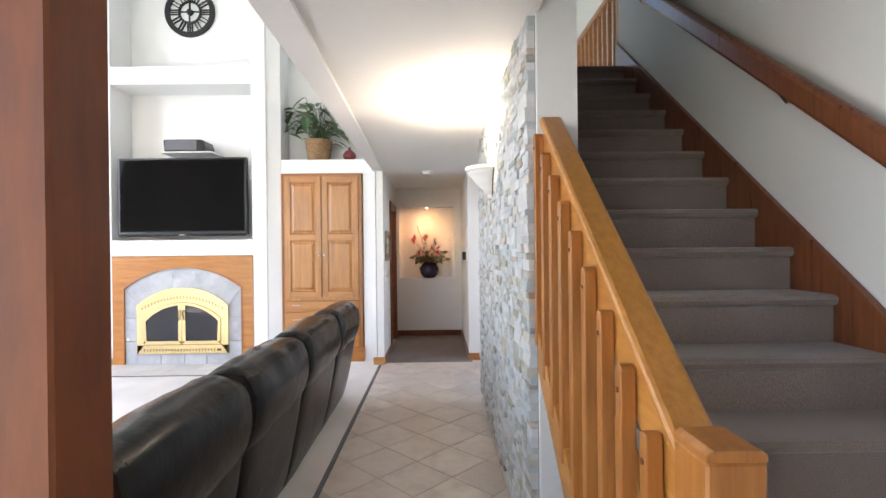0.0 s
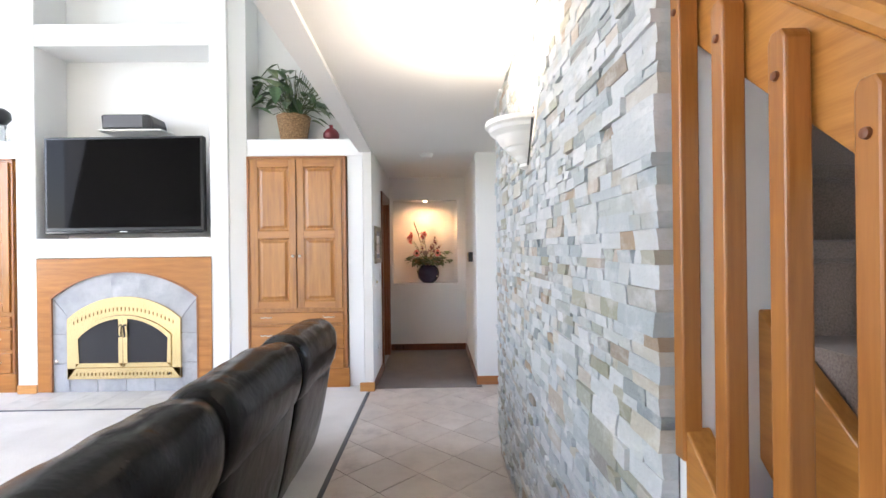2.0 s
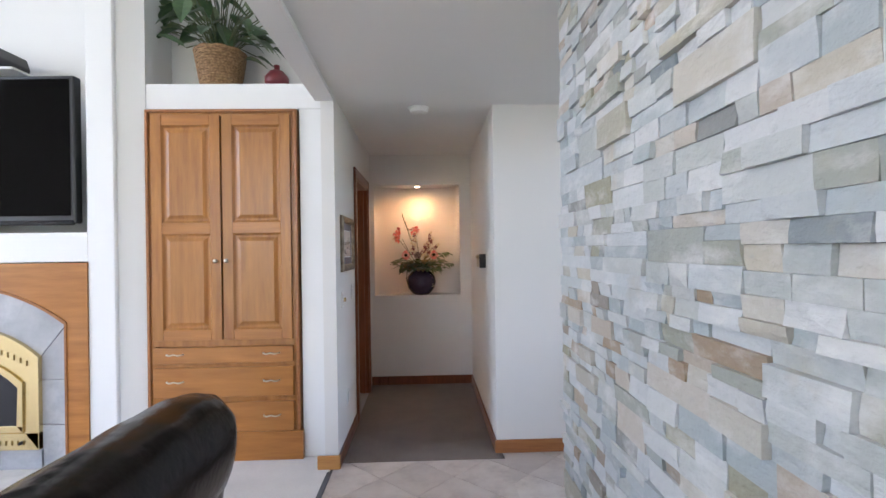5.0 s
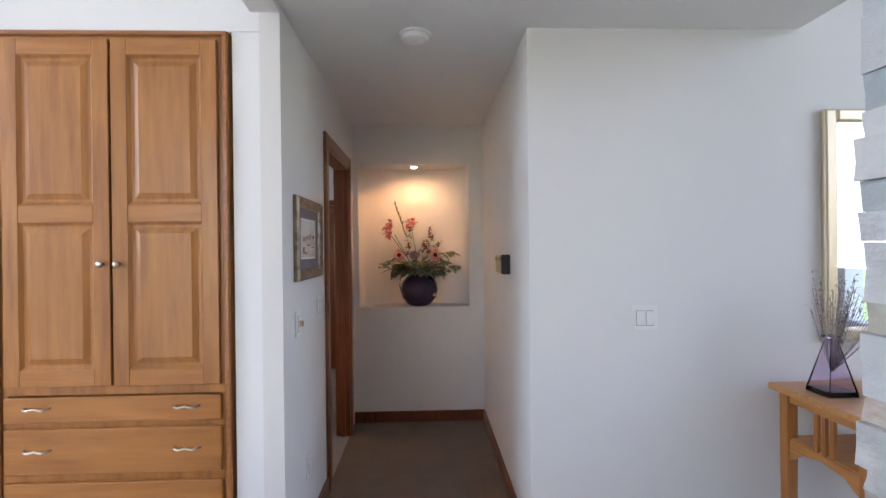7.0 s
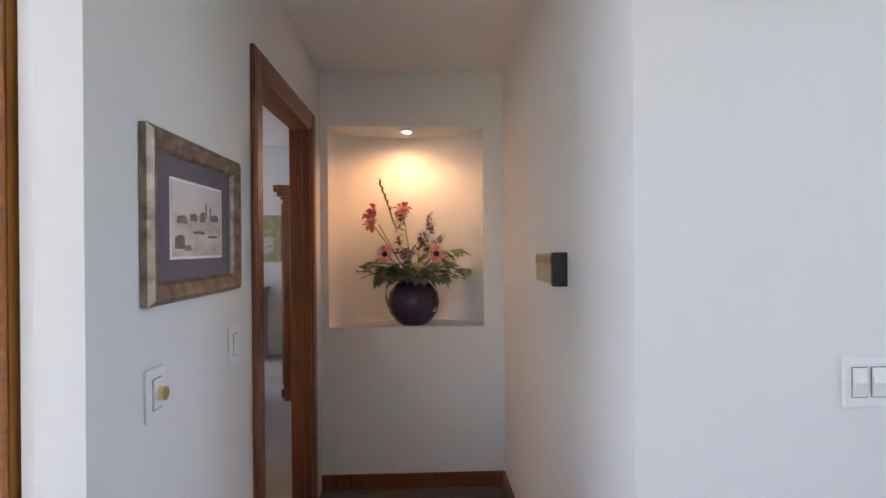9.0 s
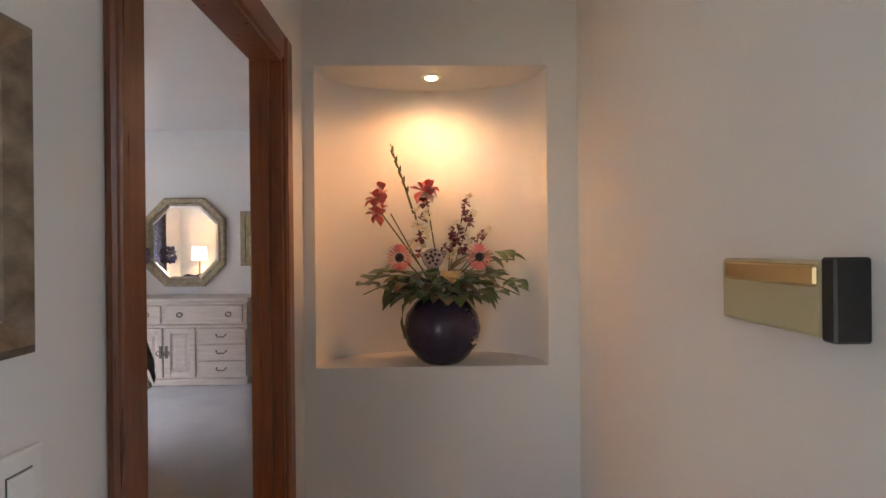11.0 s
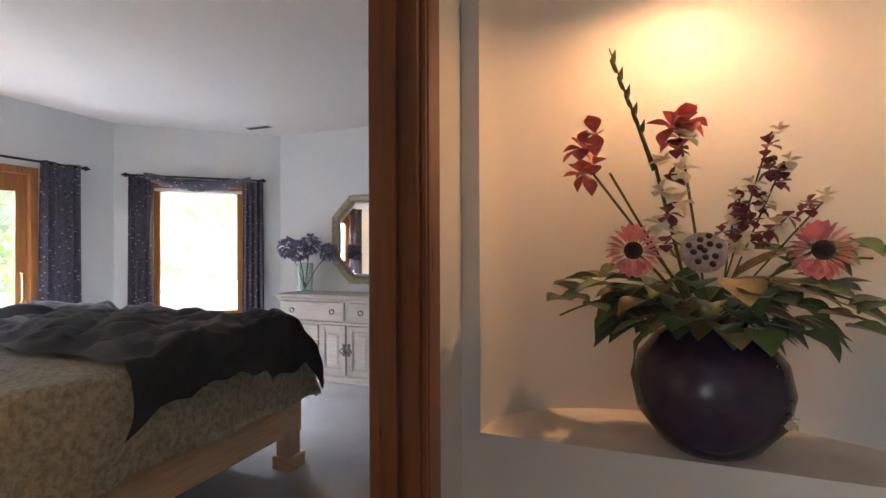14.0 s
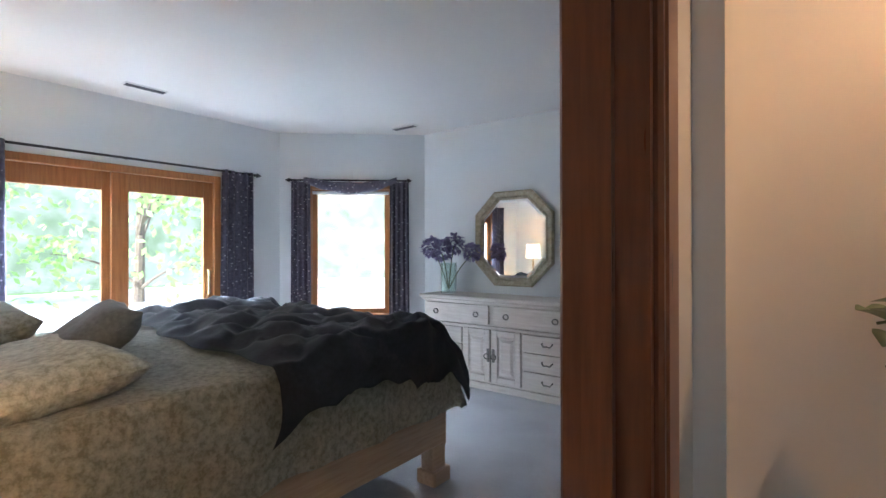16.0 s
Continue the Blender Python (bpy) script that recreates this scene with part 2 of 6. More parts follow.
def prism(poly, y0, y1, axis="y", bm=None, bevel=0.0):
    """A polygon in two axes pushed along the third: axis y: (x, z); axis x: (y, z); axis z: (x, y)."""
    own = bmesh.new()
    put = {"y": lambda p, w: (p[0], w, p[1]), "x": lambda p, w: (w, p[0], p[1]), "z": lambda p, w: (p[0], p[1], w)}[axis]
    a = [own.verts.new(put(p, y0)) for p in poly]
    b = [own.verts.new(put(p, y1)) for p in poly]
    n = len(poly)
    own.faces.new(a)
    own.faces.new(b[::-1])
    for i in range(n):
        own.faces.new((a[i], b[i], b[(i + 1) % n], a[(i + 1) % n]))
    if bevel:
        bmesh.ops.recalc_face_normals(own, faces=own.faces)
        bmesh.ops.bevel(own, geom=own.edges[:], offset=bevel, segments=2, affect="EDGES", profile=0.5)
    return merge(bm, own)


def sheet(fn, nu, nv, bm=None):
    own = bmesh.new()
    g = [[own.verts.new(fn(u / nu, v / nv)) for v in range(nv + 1)] for u in range(nu + 1)]
    for i in range(nu):
        for j in range(nv):
            own.faces.new((g[i][j], g[i + 1][j], g[i + 1][j + 1], g[i][j + 1]))
    return merge(bm, own)


def setting(name, bm, material, label, category):
    return tagged(part(name, bm, material), label, category, kind="structure")


def wall_y(bm, y0, y1, x0, x1, z0, z1, holes=()):
    """A wall along x, cut by openings (x0, x1, z0, z1) that do not overlap in x."""
    x = x0
    for a, b, c, d in sorted(holes):
        if a > x:
            box((x, y0, z0), (a, y1, z1), bm=bm)
        if c > z0:
            box((a, y0, z0), (b, y1, c), bm=bm)
        if d < z1:
            box((a, y0, d), (b, y1, z1), bm=bm)
        x = b
    if x < x1:
        box((x, y0, z0), (x1, y1, z1), bm=bm)
    return bm


def wall_x(bm, x0, x1, y0, y1, z0, z1, holes=()):
    y = y0
    for a, b, c, d in sorted(holes):
        if a > y:
            box((x0, y, z0), (x1, a, z1), bm=bm)
        if c > z0:
            box((x0, a, z0), (x1, b, c), bm=bm)
        if d < z1:
            box((x0, a, d), (x1, b, z1), bm=bm)
        y = b
    if y < y1:
        box((x0, y, z0), (x1, y1, z1), bm=bm)
    return bm


# ---------------------------------------------------------------- structure
TOP = 5.3
HC = 2.44      # hall ceiling
BC = 2.78      # bedroom ceiling
YB = 6.13      # back wall of the cabinet recesses
YF = 5.96      # front of the chimney breast
setting("ground", box((-60, -40, -0.4), (40, 60, -0.2)), Mat("lawn", (0.08, 0.14, 0.04), 1.0).m, "green lawn round the house", "ground")
setting("floor_slab", box((-7, -3, -0.2), (4.6, 11.6, -0.012)), GROUT, "concrete floor slab with grout bed", "floor")
setting("carpet_living", box((-7, -3, -0.012), (-0.56, 6.4, 0.006)), CARPET, "cream carpet in the living room", "floor")
setting("carpet_hall", box((-0.5, 5.93, -0.012), (0.6, 7.8, 0.006)), CARPETH, "brown carpet in the hall", "floor")
setting("carpet_bedroom", box((-5.6, 6.6, -0.012), (-0.5, 11.6, 0.006)), CARPETB, "grey bedroom carpet", "floor")
setting("floor_trim", box((-0.565, -3, -0.012), (-0.535, 5.8, 0.009)), GREYM, "dark metal strip between carpet and tile", "trim")

# living room shell
setting("wall_west", wall_x(bmesh.new(), -7.2, -7, -3.2, 6.6, 0, TOP, [(1.8, 4.8, 0.5, 4.9)]), WHITE, "white living room wall with a large window opening", "wall")
setting("wall_south", wall_y(bmesh.new(), -3.2, -3, -7, 4.8, 0, TOP, [(-5.5, -1.8, 0.1, 3.6)]), WHITE, "white wall with a tall window opening", "wall")
setting("wall_fireplace", wall_y(bmesh.new(), 6.40, 6.6, -7, -0.62, 0, TOP), WHITE, "white wall behind fireplace and cabinets", "wall")
setting("ceiling_high", box((-7.2, -3.2, TOP), (4.8, 6.6, TOP + 0.2)), CEIL, "white ceiling high above the living room", "ceiling")
bm = bmesh.new()
for a in ((-4.13, 0), (-2.165, 0)):
    w = 0.20 if a[0] < -4 else 0.185
    box((a[0], YF, 0), (a[0] + w, 6.4, TOP), 0.008, bm=bm)
box((-3.93, YF + 0.003, 1.385), (-2.165, 6.4, 1.58), bm=bm)
box((-3.93, YF + 0.003, 3.55), (-2.165, 6.4, 3.77), bm=bm)
setting("chimney_breast", bm, WHITE, "white plastered chimney breast with recesses", "wall")
bm = bmesh.new()
box((-1.82, 6.05, 2.42), (-0.62, 6.4, 2.60), 0.006, bm=bm)
box((-0.775, 6.05, 0), (-0.62, 6.4, 2.42), bm=bm)
setting("cabinet_surround", bm, WHITE, "white plaster ledge over the built-in cabinet", "wall")
setting("cabinet_ledge_left", box((-5.6, 6.05, 2.42), (-4.13, 6.4, 2.60), 0.006), WHITE, "white plaster ledge over the built-in cabinet", "wall")

# hall
DY0, DY1, DH = 6.757, 7.50, 2.03
bm = wall_x(bmesh.new(), -0.585, -0.5, 5.85, 7.9, 0, HC, [(DY0 - 0.022, DY1 + 0.022, 0, DH + 0.022)])
setting("wall_hall_west", bm, HALLW, "off-white hall wall with a doorway to the bedroom", "wall")
setting("wall_loft_west", box((-0.62, 5.85, HC + 0.3), (-0.5, 7.9, TOP)), WHITE, "white upper wall", "wall")
bm = bmesh.new()
prism([(-0.465, -3), (-0.26, -3), (-0.5, 5.85), (-0.62, 5.85)], 2.415, 2.78, "z", bm=bm)
setting("ceiling_beam", bm, WHITE, "white beam along the edge of the hall ceiling", "trim")
NX0, NX1, NZ0, NZ1, NY = -0.455, 0.45, 0.948, 2.12, 7.78
bm = wall_y(bmesh.new(), NY, 8.12, -0.5, 0.75, 0, HC, [(NX0, NX1, NZ0, NZ1)])
setting("wall_hall_end", bm, HALLW, "off-white end wall with a lit display niche", "wall")
setting("wall_niche_back", box((NX0 - 0.02, 8.12, NZ0 - 0.02), (NX1 + 0.02, 8.18, NZ1 + 0.02)), HALLW, "off-white back of the display niche", "wall")
setting("wall_hall_east", box((0.57, 6.15, 0), (0.75, NY, HC)), HALLW, "off-white hall wall", "wall")
setting("wall_foyer", box((0.57, 6.03, 0), (4.6, 6.15, TOP)), HALLW, "off-white foyer wall", "wall")
bm = bmesh.new()
box((-0.5, -3, HC), (0.61, 8.1, HC + 0.3), bm=bm)
box((0.61, 3.86, HC), (1.85, 6.03, 2.74), bm=bm)
setting("ceiling_hall", bm, CEIL, "white hall ceiling", "ceiling")
setting("wall_stair_stub", box((0.600, 1.90, 0), (0.77, 4.34, TOP)), WHITE, "white wall beside the stairs", "wall")
setting("wall_loft_inner", box((0.45, -3, 2.74), (0.61, 1.93, TOP)), WHITE, "white upper wall over the hall", "wall")
setting("wall_stair_east", box((1.70, -3, 0), (1.84, 3.86, TOP)), HALLW, "off-white wall along the stairs", "wall")
setting("wall_under_stairs", box((0.77, 3.86, 0), (1.70, 3.98, HC)), WHITE, "white wall under the landing", "wall")
setting("wall_foyer_east", wall_x(bmesh.new(), 4.6, 4.8, -3, 6.15, 0, TOP, [(3.2, 5.4, 0.6, 4.0)]), WHITE, "white foyer wall with a window", "wall")
setting("wall_foyer_south", box((1.84, 1.9, 0), (4.6, 2.0, TOP)), WHITE, "white wall of the foyer", "wall")

# bedroom shell
BX = -5.32
A2, A1 = Vector((BX, 10.27)), Vector((-4.03, 11.40))
setting("wall_bed_south", box((-5.5, 6.6, 0), (-0.62, 6.7, BC)), BEDW, "pale grey bedroom wall", "wall")
setting("wall_bed_north", box((-4.05, 11.40, 0), (-0.5, 11.55, BC)), BEDW, "pale grey bedroom wall behind the dresser", "wall")
setting("wall_bed_east", box((-0.62, 7.9, 0), (-0.5, 11.40, BC)), BEDW, "pale grey bedroom wall", "wall")
setting("ceiling_bedroom", box((-5.6, 6.6, BC), (-0.5, 11.6, BC + 0.2)), CEIL, "white bedroom ceiling", "ceiling")
setting("wall_bed_over_door", box((-0.62, 6.7, HC), (-0.5, 7.9, BC)), BEDW, "pale grey wall over the doorway", "wall")
SY0, SY1, SZ = 7.62, 9.52, 2.14
setting("wall_bed_west", wall_x(bmesh.new(), BX - 0.16, BX, 6.7, 10.27, 0, BC, [(SY0, SY1, 0, SZ)]), BEDW, "pale grey wall with a sliding door opening", "wall")
BAY = Matrix.Translation((A2.x, A2.y, 0)) @ Matrix.Rotation(math.atan2(A1.y - A2.y, A1.x - A2.x), 4, "Z")
BL = (A1 - A2).length
WX0, WX1, WZ0, WZ1 = 0.31, 1.355, 0.567, 2.18
bm = wall_y(bmesh.new(), 0.0, 0.16, -0.06, BL + 0.06, 0, BC, [(WX0, WX1, WZ0, WZ1)])
bmesh.ops.transform(bm, matrix=BAY, verts=bm.verts)
setting("wall_bed_bay", bm, BEDW, "pale grey angled bay wall with a window opening", "wall")
# niche lining, curved in plan
bm = bmesh.new()
NC, NW, ND = (NX0 + NX1) / 2, (NX1 - NX0) / 2, 0.29
arc = [(NC - NW * math.cos(math.pi * k / 32), NY + 0.012 + ND * math.sin(math.pi * k / 32) ** 0.8) for k in range(33)]
lo = [bm.verts.new((x, y, NZ0)) for x, y in arc]
hi = [bm.verts.new((x, y, NZ1)) for x, y in arc]
for k in range(32):
    bm.faces.new((lo[k], lo[k + 1], hi[k + 1], hi[k]))
ob = setting("niche_lining", bm, HALLW, "curved off-white plaster lining of the niche", "wall")
ob.data.shade_smooth()


CH2 = wood("oak_trim", (0.26, 0.095, 0.03), (0.42, 0.17, 0.055), grain=(1.2, 18, 18))
for a, b in (((-0.5, NY - 0.016), (0.555, NY - 0.016)), ((-0.5, 5.85), (-0.5, 6.69)), ((0.555, NY), (0.555, 6.016)), ((0.555, 6.014), (4.6, 6.014)), ((-0.635, 5.836), (-0.486, 5.836)), ((-1.98, 5.945), (-2.165, 5.945)), ((-3.93, 5.945), (-4.13, 5.945))):
    x0, x1, y0, y1 = min(a[0], b[0]), max(a[0], b[0]), min(a[1], b[1]), max(a[1], b[1])
    # Hall lengths take darker cherry: the hall's shade is put into the wood colour.
    tagged(part("baseboard", box((x0, y0, 0.004), (max(x1, x0 + 0.014), max(y1, y0 + 0.014), 0.095), 0.004), OAKX if max(x1 - x0, y1 - y0) < 0.3 else CH2 if x1 > 1 else CHERRY), "stained wood baseboard along the wall", "baseboard", kind="structure")

# doorway to the bedroom
d = thing("door_1", "dark red cherry door frame with moulded casing", "door frame", kind="structure")
part("jamb", box((-0.592, DY0 - 0.022, 0.004), (-0.492, DY0, DH)), CHERRY, d)
part("jamb", box((-0.592, DY1, 0.004), (-0.492, DY1 + 0.022, DH)), CHERRY, d)
part("head_jamb", box((-0.592, DY0 - 0.022, DH), (-0.492, DY1 + 0.022, DH + 0.022)), CHERRY, d)
part("door_stop", box((-0.565, DY1 - 0.012, 0.004), (-0.53, DY1, DH)), CHERRY, d)
part("door_stop", box((-0.565, DY0, 0.004), (-0.53, DY0 + 0.012, DH)), CHERRY, d)
for x0, x1 in ((-0.5, -0.482), (-0.603, -0.585)):
    for y0, y1 in ((DY0 - 0.095, DY0 - 0.012), (DY1 + 0.012, DY1 + 0.095)):
        b = box((x0, y0, 0.004), (x1, y1, DH + 0.095), 0.005)
        box((x0 - 0.003, y0 + 0.012, 0.004), (x1 + 0.003, y0 + 0.035, DH + 0.09), 0.003, bm=b)
        part("casing", b, CHERRY, d)
    part("casing", box((x0, DY0 - 0.012, DH + 0.012), (x1, DY1 + 0.012, DH + 0.095), 0.005), CHERRY, d)

# ---------------------------------------------------------------- stairs
R, RUN, SY = 0.18, 0.2215, 1.885 - 7 * 0.2215
st = thing("staircase", "carpeted staircase with oak railing climbing beside the stone wall", "staircase", kind="structure")
for k in range(1, 17):
    y = SY + (k - 1) * RUN
    b = bmesh.new()
    y1 = y + RUN + 0.03 if k < 16 else 6.0
    prof = [(y + 0.022, R * (k - 1)), (y + 0.022, R * k - 0.045), (y + 0.004, R * k - 0.035), (y - 0.004, R * k - 0.018), (y + 0.004, R * k - 0.004), (y + 0.022, R * k), (y1, R * k), (y1, R * (k - 1))]
    if k == 16:
        prof = prof[:5] + [(y + 0.022, R * k), (3.86, R * k), (3.86, R * (k - 1))]
    pr = prism(prof, 0.772, 1.6985, "x")
    part("step", pr, CARPETS, st)
setting("landing", box((0.772, 3.86, 2.742), (1.85, 6.02, 2.88)), CARPETS, "carpeted upper landing", "floor")


def slope(y, off):
    return 1.44 + (y - 1.885) * R / RUN + off


for x0, x1, y0, y1, a, b, n, mt in ((1.672, 1.70, 0.0, 3.86, -0.30, 0.10, "skirt_board", CHERRY), (0.735, 0.768, 0.80, 2.3, -0.42, -0.14, "stringer", OAKY), (0.592, 0.64, 0.80, 1.895, -0.52, -0.35, "outer_stringer", OAKY)):
    part(n, prism([(max(y0, 1.885 + (0.02 - 1.44 - a) * RUN / R), max(0.02, slope(y0, a))), (y1, slope(y1, a)), (y1, slope(y1, b)), (max(y0, 1.885 + (0.03 - 1.44 - b) * RUN / R), max(0.03, slope(y0, b)))], x0, x1, "x", bevel=0.004), mt, st)
# sloped hand rail with a deep board and moulded cap
for n, x0, x1, a, b in (("rail_board", 0.625, 0.675, 0.35, 0.50), ("rail_cap", 0.612, 0.705, 0.50, 0.545)):
    y0, y1 = 0.752, 2.02
    part(n, prism([(y0, slope(y0, a)), (y1, slope(y1, a)), (y1, slope(y1, b)), (y0, slope(y0, b))], x0, x1, "x", bevel=0.012 if n == "rail_cap" else 0.004), OAKY, st)
NZ = 1.125
part("newel_post", box((0.597, 0.645, 0.01), (0.697, 0.752, NZ - 0.02), 0.005), OAK, st)
part("newel_cap", prism([(0.597, NZ - 0.02), (0.697, NZ - 0.02), (0.697, NZ - 0.008), (0.685, NZ), (0.609, NZ), (0.597, NZ - 0.008)], 0.645, 0.752, "y", bevel=0.002), OAK, st)
for k in range(9):
    y = 1.905 - 0.131 * k
    zt = slope(y, 0.47)
    zb = max(0.03, slope(y, -0.42))
    b = prism([(y - 0.017, zb), (y + 0.017, zb), (y + 0.017, zt - 0.012), (y + 0.010, zt), (y - 0.010, zt), (y - 0.017, zt - 0.012)], 0.586, 0.622, "x", bevel=0.004)
    bal = part("baluster", b, OAK, st)
    part("screw_plug", lathe([(0, 0), (0.007, 0), (0.006, 0.004), (0, 0.005)], 10, m=Matrix.Translation((0.586, y, zt - 0.06)) @ Matrix.Rotation(radians(-90), 4, "Y")), CHERRY, bal)
# wall rail
hr = thing("wall_handrail", "brown oak handrail on brackets along the stair wall", "handrail")
y0, y1 = -0.6, 3.7
part("rail", prism([(y0, slope(y0, 0.635)), (y1, slope(y1, 0.635)), (y1, slope(y1, 0.765)), (y0, slope(y0, 0.765))], 1.60, 1.655, "x", bevel=0.02), CHERRY, hr)
for y in (0.4, 1.9, 3.3):
    part("bracket", tube([(1.70, y, slope(y, 0.60)), (1.66, y, slope(y, 0.60)), (1.628, y, slope(y, 0.64))], 0.009), BRASS, hr)
lr = thing("landing_railing", "orange oak balustrade on the upper landing", "railing")
part("rail", box((1.80, 4.15, 3.76), (1.86, 6.0, 3.83), 0.012), CH2, lr)
part("post", box((1.785, 4.05, 2.88), (1.875, 4.15, 3.95), 0.008), CH2, lr)
for k in range(12):
    part("baluster", box((1.812, 4.26 + 0.14 * k, 2.88), (1.848, 4.296 + 0.14 * k, 3.762), 0.003), CH2, lr)

p = thing("wood_post", "dark stained timber post beside the aisle", "post")
part("shaft", box((-0.52, 0.60, 0.0), (-0.392, 0.735, 2.415), 0.006), POST, p)
part("plinth", box((-0.53, 0.59, 0.0), (-0.382, 0.745, 0.12), 0.006), POST, p)

# ---------------------------------------------------------------- built-in cabinets


def knob(parent, x, y, z):
    part("knob", lathe([(0.0, 0), (0.007, 0), (0.006, 0.012), (0.014, 0.02), (0.015, 0.027), (0.009, 0.033), (0, 0.034)], 14, m=Matrix.Translation((x, y, z)) @ Matrix.Rotation(radians(90), 4, "X")), CHROME, parent, "satin nickel knob", True)


def pull(parent, x, y, z, mat=CHROME):
    b = tube([(x - 0.055, y, z), (x - 0.05, y - 0.018, z), (x - 0.03, y - 0.026, z - 0.004), (x, y - 0.024, z + 0.003), (x + 0.03, y - 0.026, z - 0.004), (x + 0.05, y - 0.018, z), (x + 0.055, y, z)], 0.0055)
    part("pull_handle", b, mat, parent, "curved satin nickel pull", True)


def raised(bm, x0, x1, z0, z1, y, w=0.012):
    """A raised panel: a sunk field with a bevelled centre."""
    own = bmesh.new()
    rings = []
    for ins, dy in ((0, 0), (0.012, 0.010), (0.024, 0.010), (0.05, -0.001)):
        rings.append([own.verts.new((x, y + dy, z)) for x, z in ((x0 + ins, z0 + ins), (x1 - ins, z0 + ins), (x1 - ins, z1 - ins), (x0 + ins, z1 - ins))])
    for p_, q_ in zip(rings, rings[1:]):
        for i in range(4):
            own.faces.new((p_[i], p_[(i + 1) % 4], q_[(i + 1) % 4], q_[i]))
    own.faces.new(rings[-1])
    return merge(bm, own)


def cabinet(x0, x1, label):
    c = thing("built_in_cabinet", label, "cabinet", ((x0 + x1) / 2, 6.06, 0), group="built-in cabinets")
    h = (x1 - x0) / 2
    F = -0.02
    fr = box((-h, F, 0.0), (-h + 0.05, 0.1, 2.418))
    for a in ((h - 0.05, h, 0.0, 2.418), (-h + 0.05, h - 0.05, 2.37, 2.418), (-h + 0.05, h - 0.05, 0.79, 0.84), (-h + 0.05, h - 0.05, 0.64, 0.69), (-h + 0.05, h - 0.05, 0.40, 0.44)):
        box((a[0], F, a[2]), (a[1], 0.1, a[3]), bm=fr)
    part("face_frame", fr, MAPLE, c)
    part("carcass", box((-h + 0.02, 0.03, 0.02), (h - 0.02, 0.3, 2.40)), OAK, c)
    mo = bmesh.new()
    for a in ((-h, -h + 0.022, 0.0, 2.418), (h - 0.022, h, 0, 2.418), (-h, h, 2.396, 2.418)):
        box((a[0], F - 0.016, a[2]), (a[1], F, a[3]), 0.005, bm=mo)
    part("edge_moulding", mo, CH2, c)
    part("plinth", box((-h - 0.02, F - 0.03, 0.0), (h + 0.02, 0.05, 0.20), 0.006), MAPLEX, c)
    for s in (-1, 1):
        a, b = (-h + 0.045, -0.006) if s < 0 else (0.006, h - 0.045)
        y = F - 0.02
        mid = 1.60
        door = part("door", box((a + 0.004, y + 0.0165, 0.836), (b - 0.004, F - 0.001, 2.374)), MAPLE, c)
        for n_, q_, mt in (("stile", (a, a + 0.07, 0.832, 2.378), MAPLE), ("stile", (b - 0.07, b, 0.832, 2.378), MAPLE), ("rail", (a + 0.07, b - 0.07, 0.832, 0.905), MAPLEX), ("rail", (a + 0.07, b - 0.07, mid - 0.04, mid + 0.04), MAPLEX), ("rail", (a + 0.07, b - 0.07, 2.305, 2.378), MAPLEX)):
            part(n_, box((q_[0], y, q_[2]), (q_[1], F - 0.002, q_[3]), 0.0025), mt, door)
        for z0, z1 in ((0.905, mid - 0.04), (mid + 0.04, 2.305)):
            part("panel", raised(None, a + 0.07, b - 0.07, z0, z1, y + 0.004), MAPLE, door)
        knob(door, (b if s < 0 else a) - s * -0.03 * 1.0 if s > 0 else b - 0.03, y, 1.375)
    for z0, z1 in ((0.672, 0.786), (0.44, 0.645), (0.20, 0.405)):
        dr = part("drawer", box((-h + 0.04, F - 0.02, z0), (h - 0.04, F - 0.001, z1), 0.006, 2), MAPLEX, c)
        for s in (-1, 1):
            pull(dr, s * (h - 0.19), F - 0.02, (z0 + z1) / 2 + 0.01)
    return c


cabinet(-1.82, -0.79, "tall maple built-in cabinet with raised-panel doors and drawers")
cabinet(-5.25, -4.215, "tall maple built-in cabinet beside the fireplace")
setting("wall_left_return", box((-5.6, 6.05, 0), (-5.252, 6.4, 2.42)), WHITE, "white wall beside the built-in cabinet", "wall")
setting("cabinet_filler", prism([(-1.982, 5.99), (-1.822, 6.05), (-1.822, 6.4), (-1.982, 6.4)], 0, TOP, "z"), WHITE, "white wall strip beside the cabinet", "wall")

# ---------------------------------------------------------------- fireplace
fp = thing("fireplace", "brass-framed fireplace with grey tile and oak arch surround", "fireplace", (-3.04, YF, 0))


def arch(half, z_spring, z_top, n=20):
    r = (half * half + (z_top - z_spring) ** 2) / (2 * (z_top - z_spring))
    a0 = math.asin(half / r)
    return [(r * math.sin(a0 - 2 * a0 * k / n), z_top - r + r * math.cos(a0 - 2 * a0 * k / n)) for k in range(n + 1)]


def arch_band(outer, inner, y0, y1):
    """Solid between two outlines with the same count of points."""
    own = bmesh.new()
    n = len(outer)
    v = [[own.verts.new((p[0], y, p[1])) for p in line] for line in (outer, inner) for y in (y0, y1)]
    of, ob_, i_f, ib = v
    for k in range(n - 1):
        own.faces.new((of[k], of[k + 1], i_f[k + 1], i_f[k]))
        own.faces.new((of[k], of[k + 1], ob_[k + 1], ob_[k]))
        own.faces.new((i_f[k], i_f[k + 1], ib[k + 1], ib[k]))
        own.faces.new((ob_[k], ob_[k + 1], ib[k + 1], ib[k]))
    for k in (0, n - 1):
        own.faces.new((of[k], ob_[k], ib[k], i_f[k]))
    return own


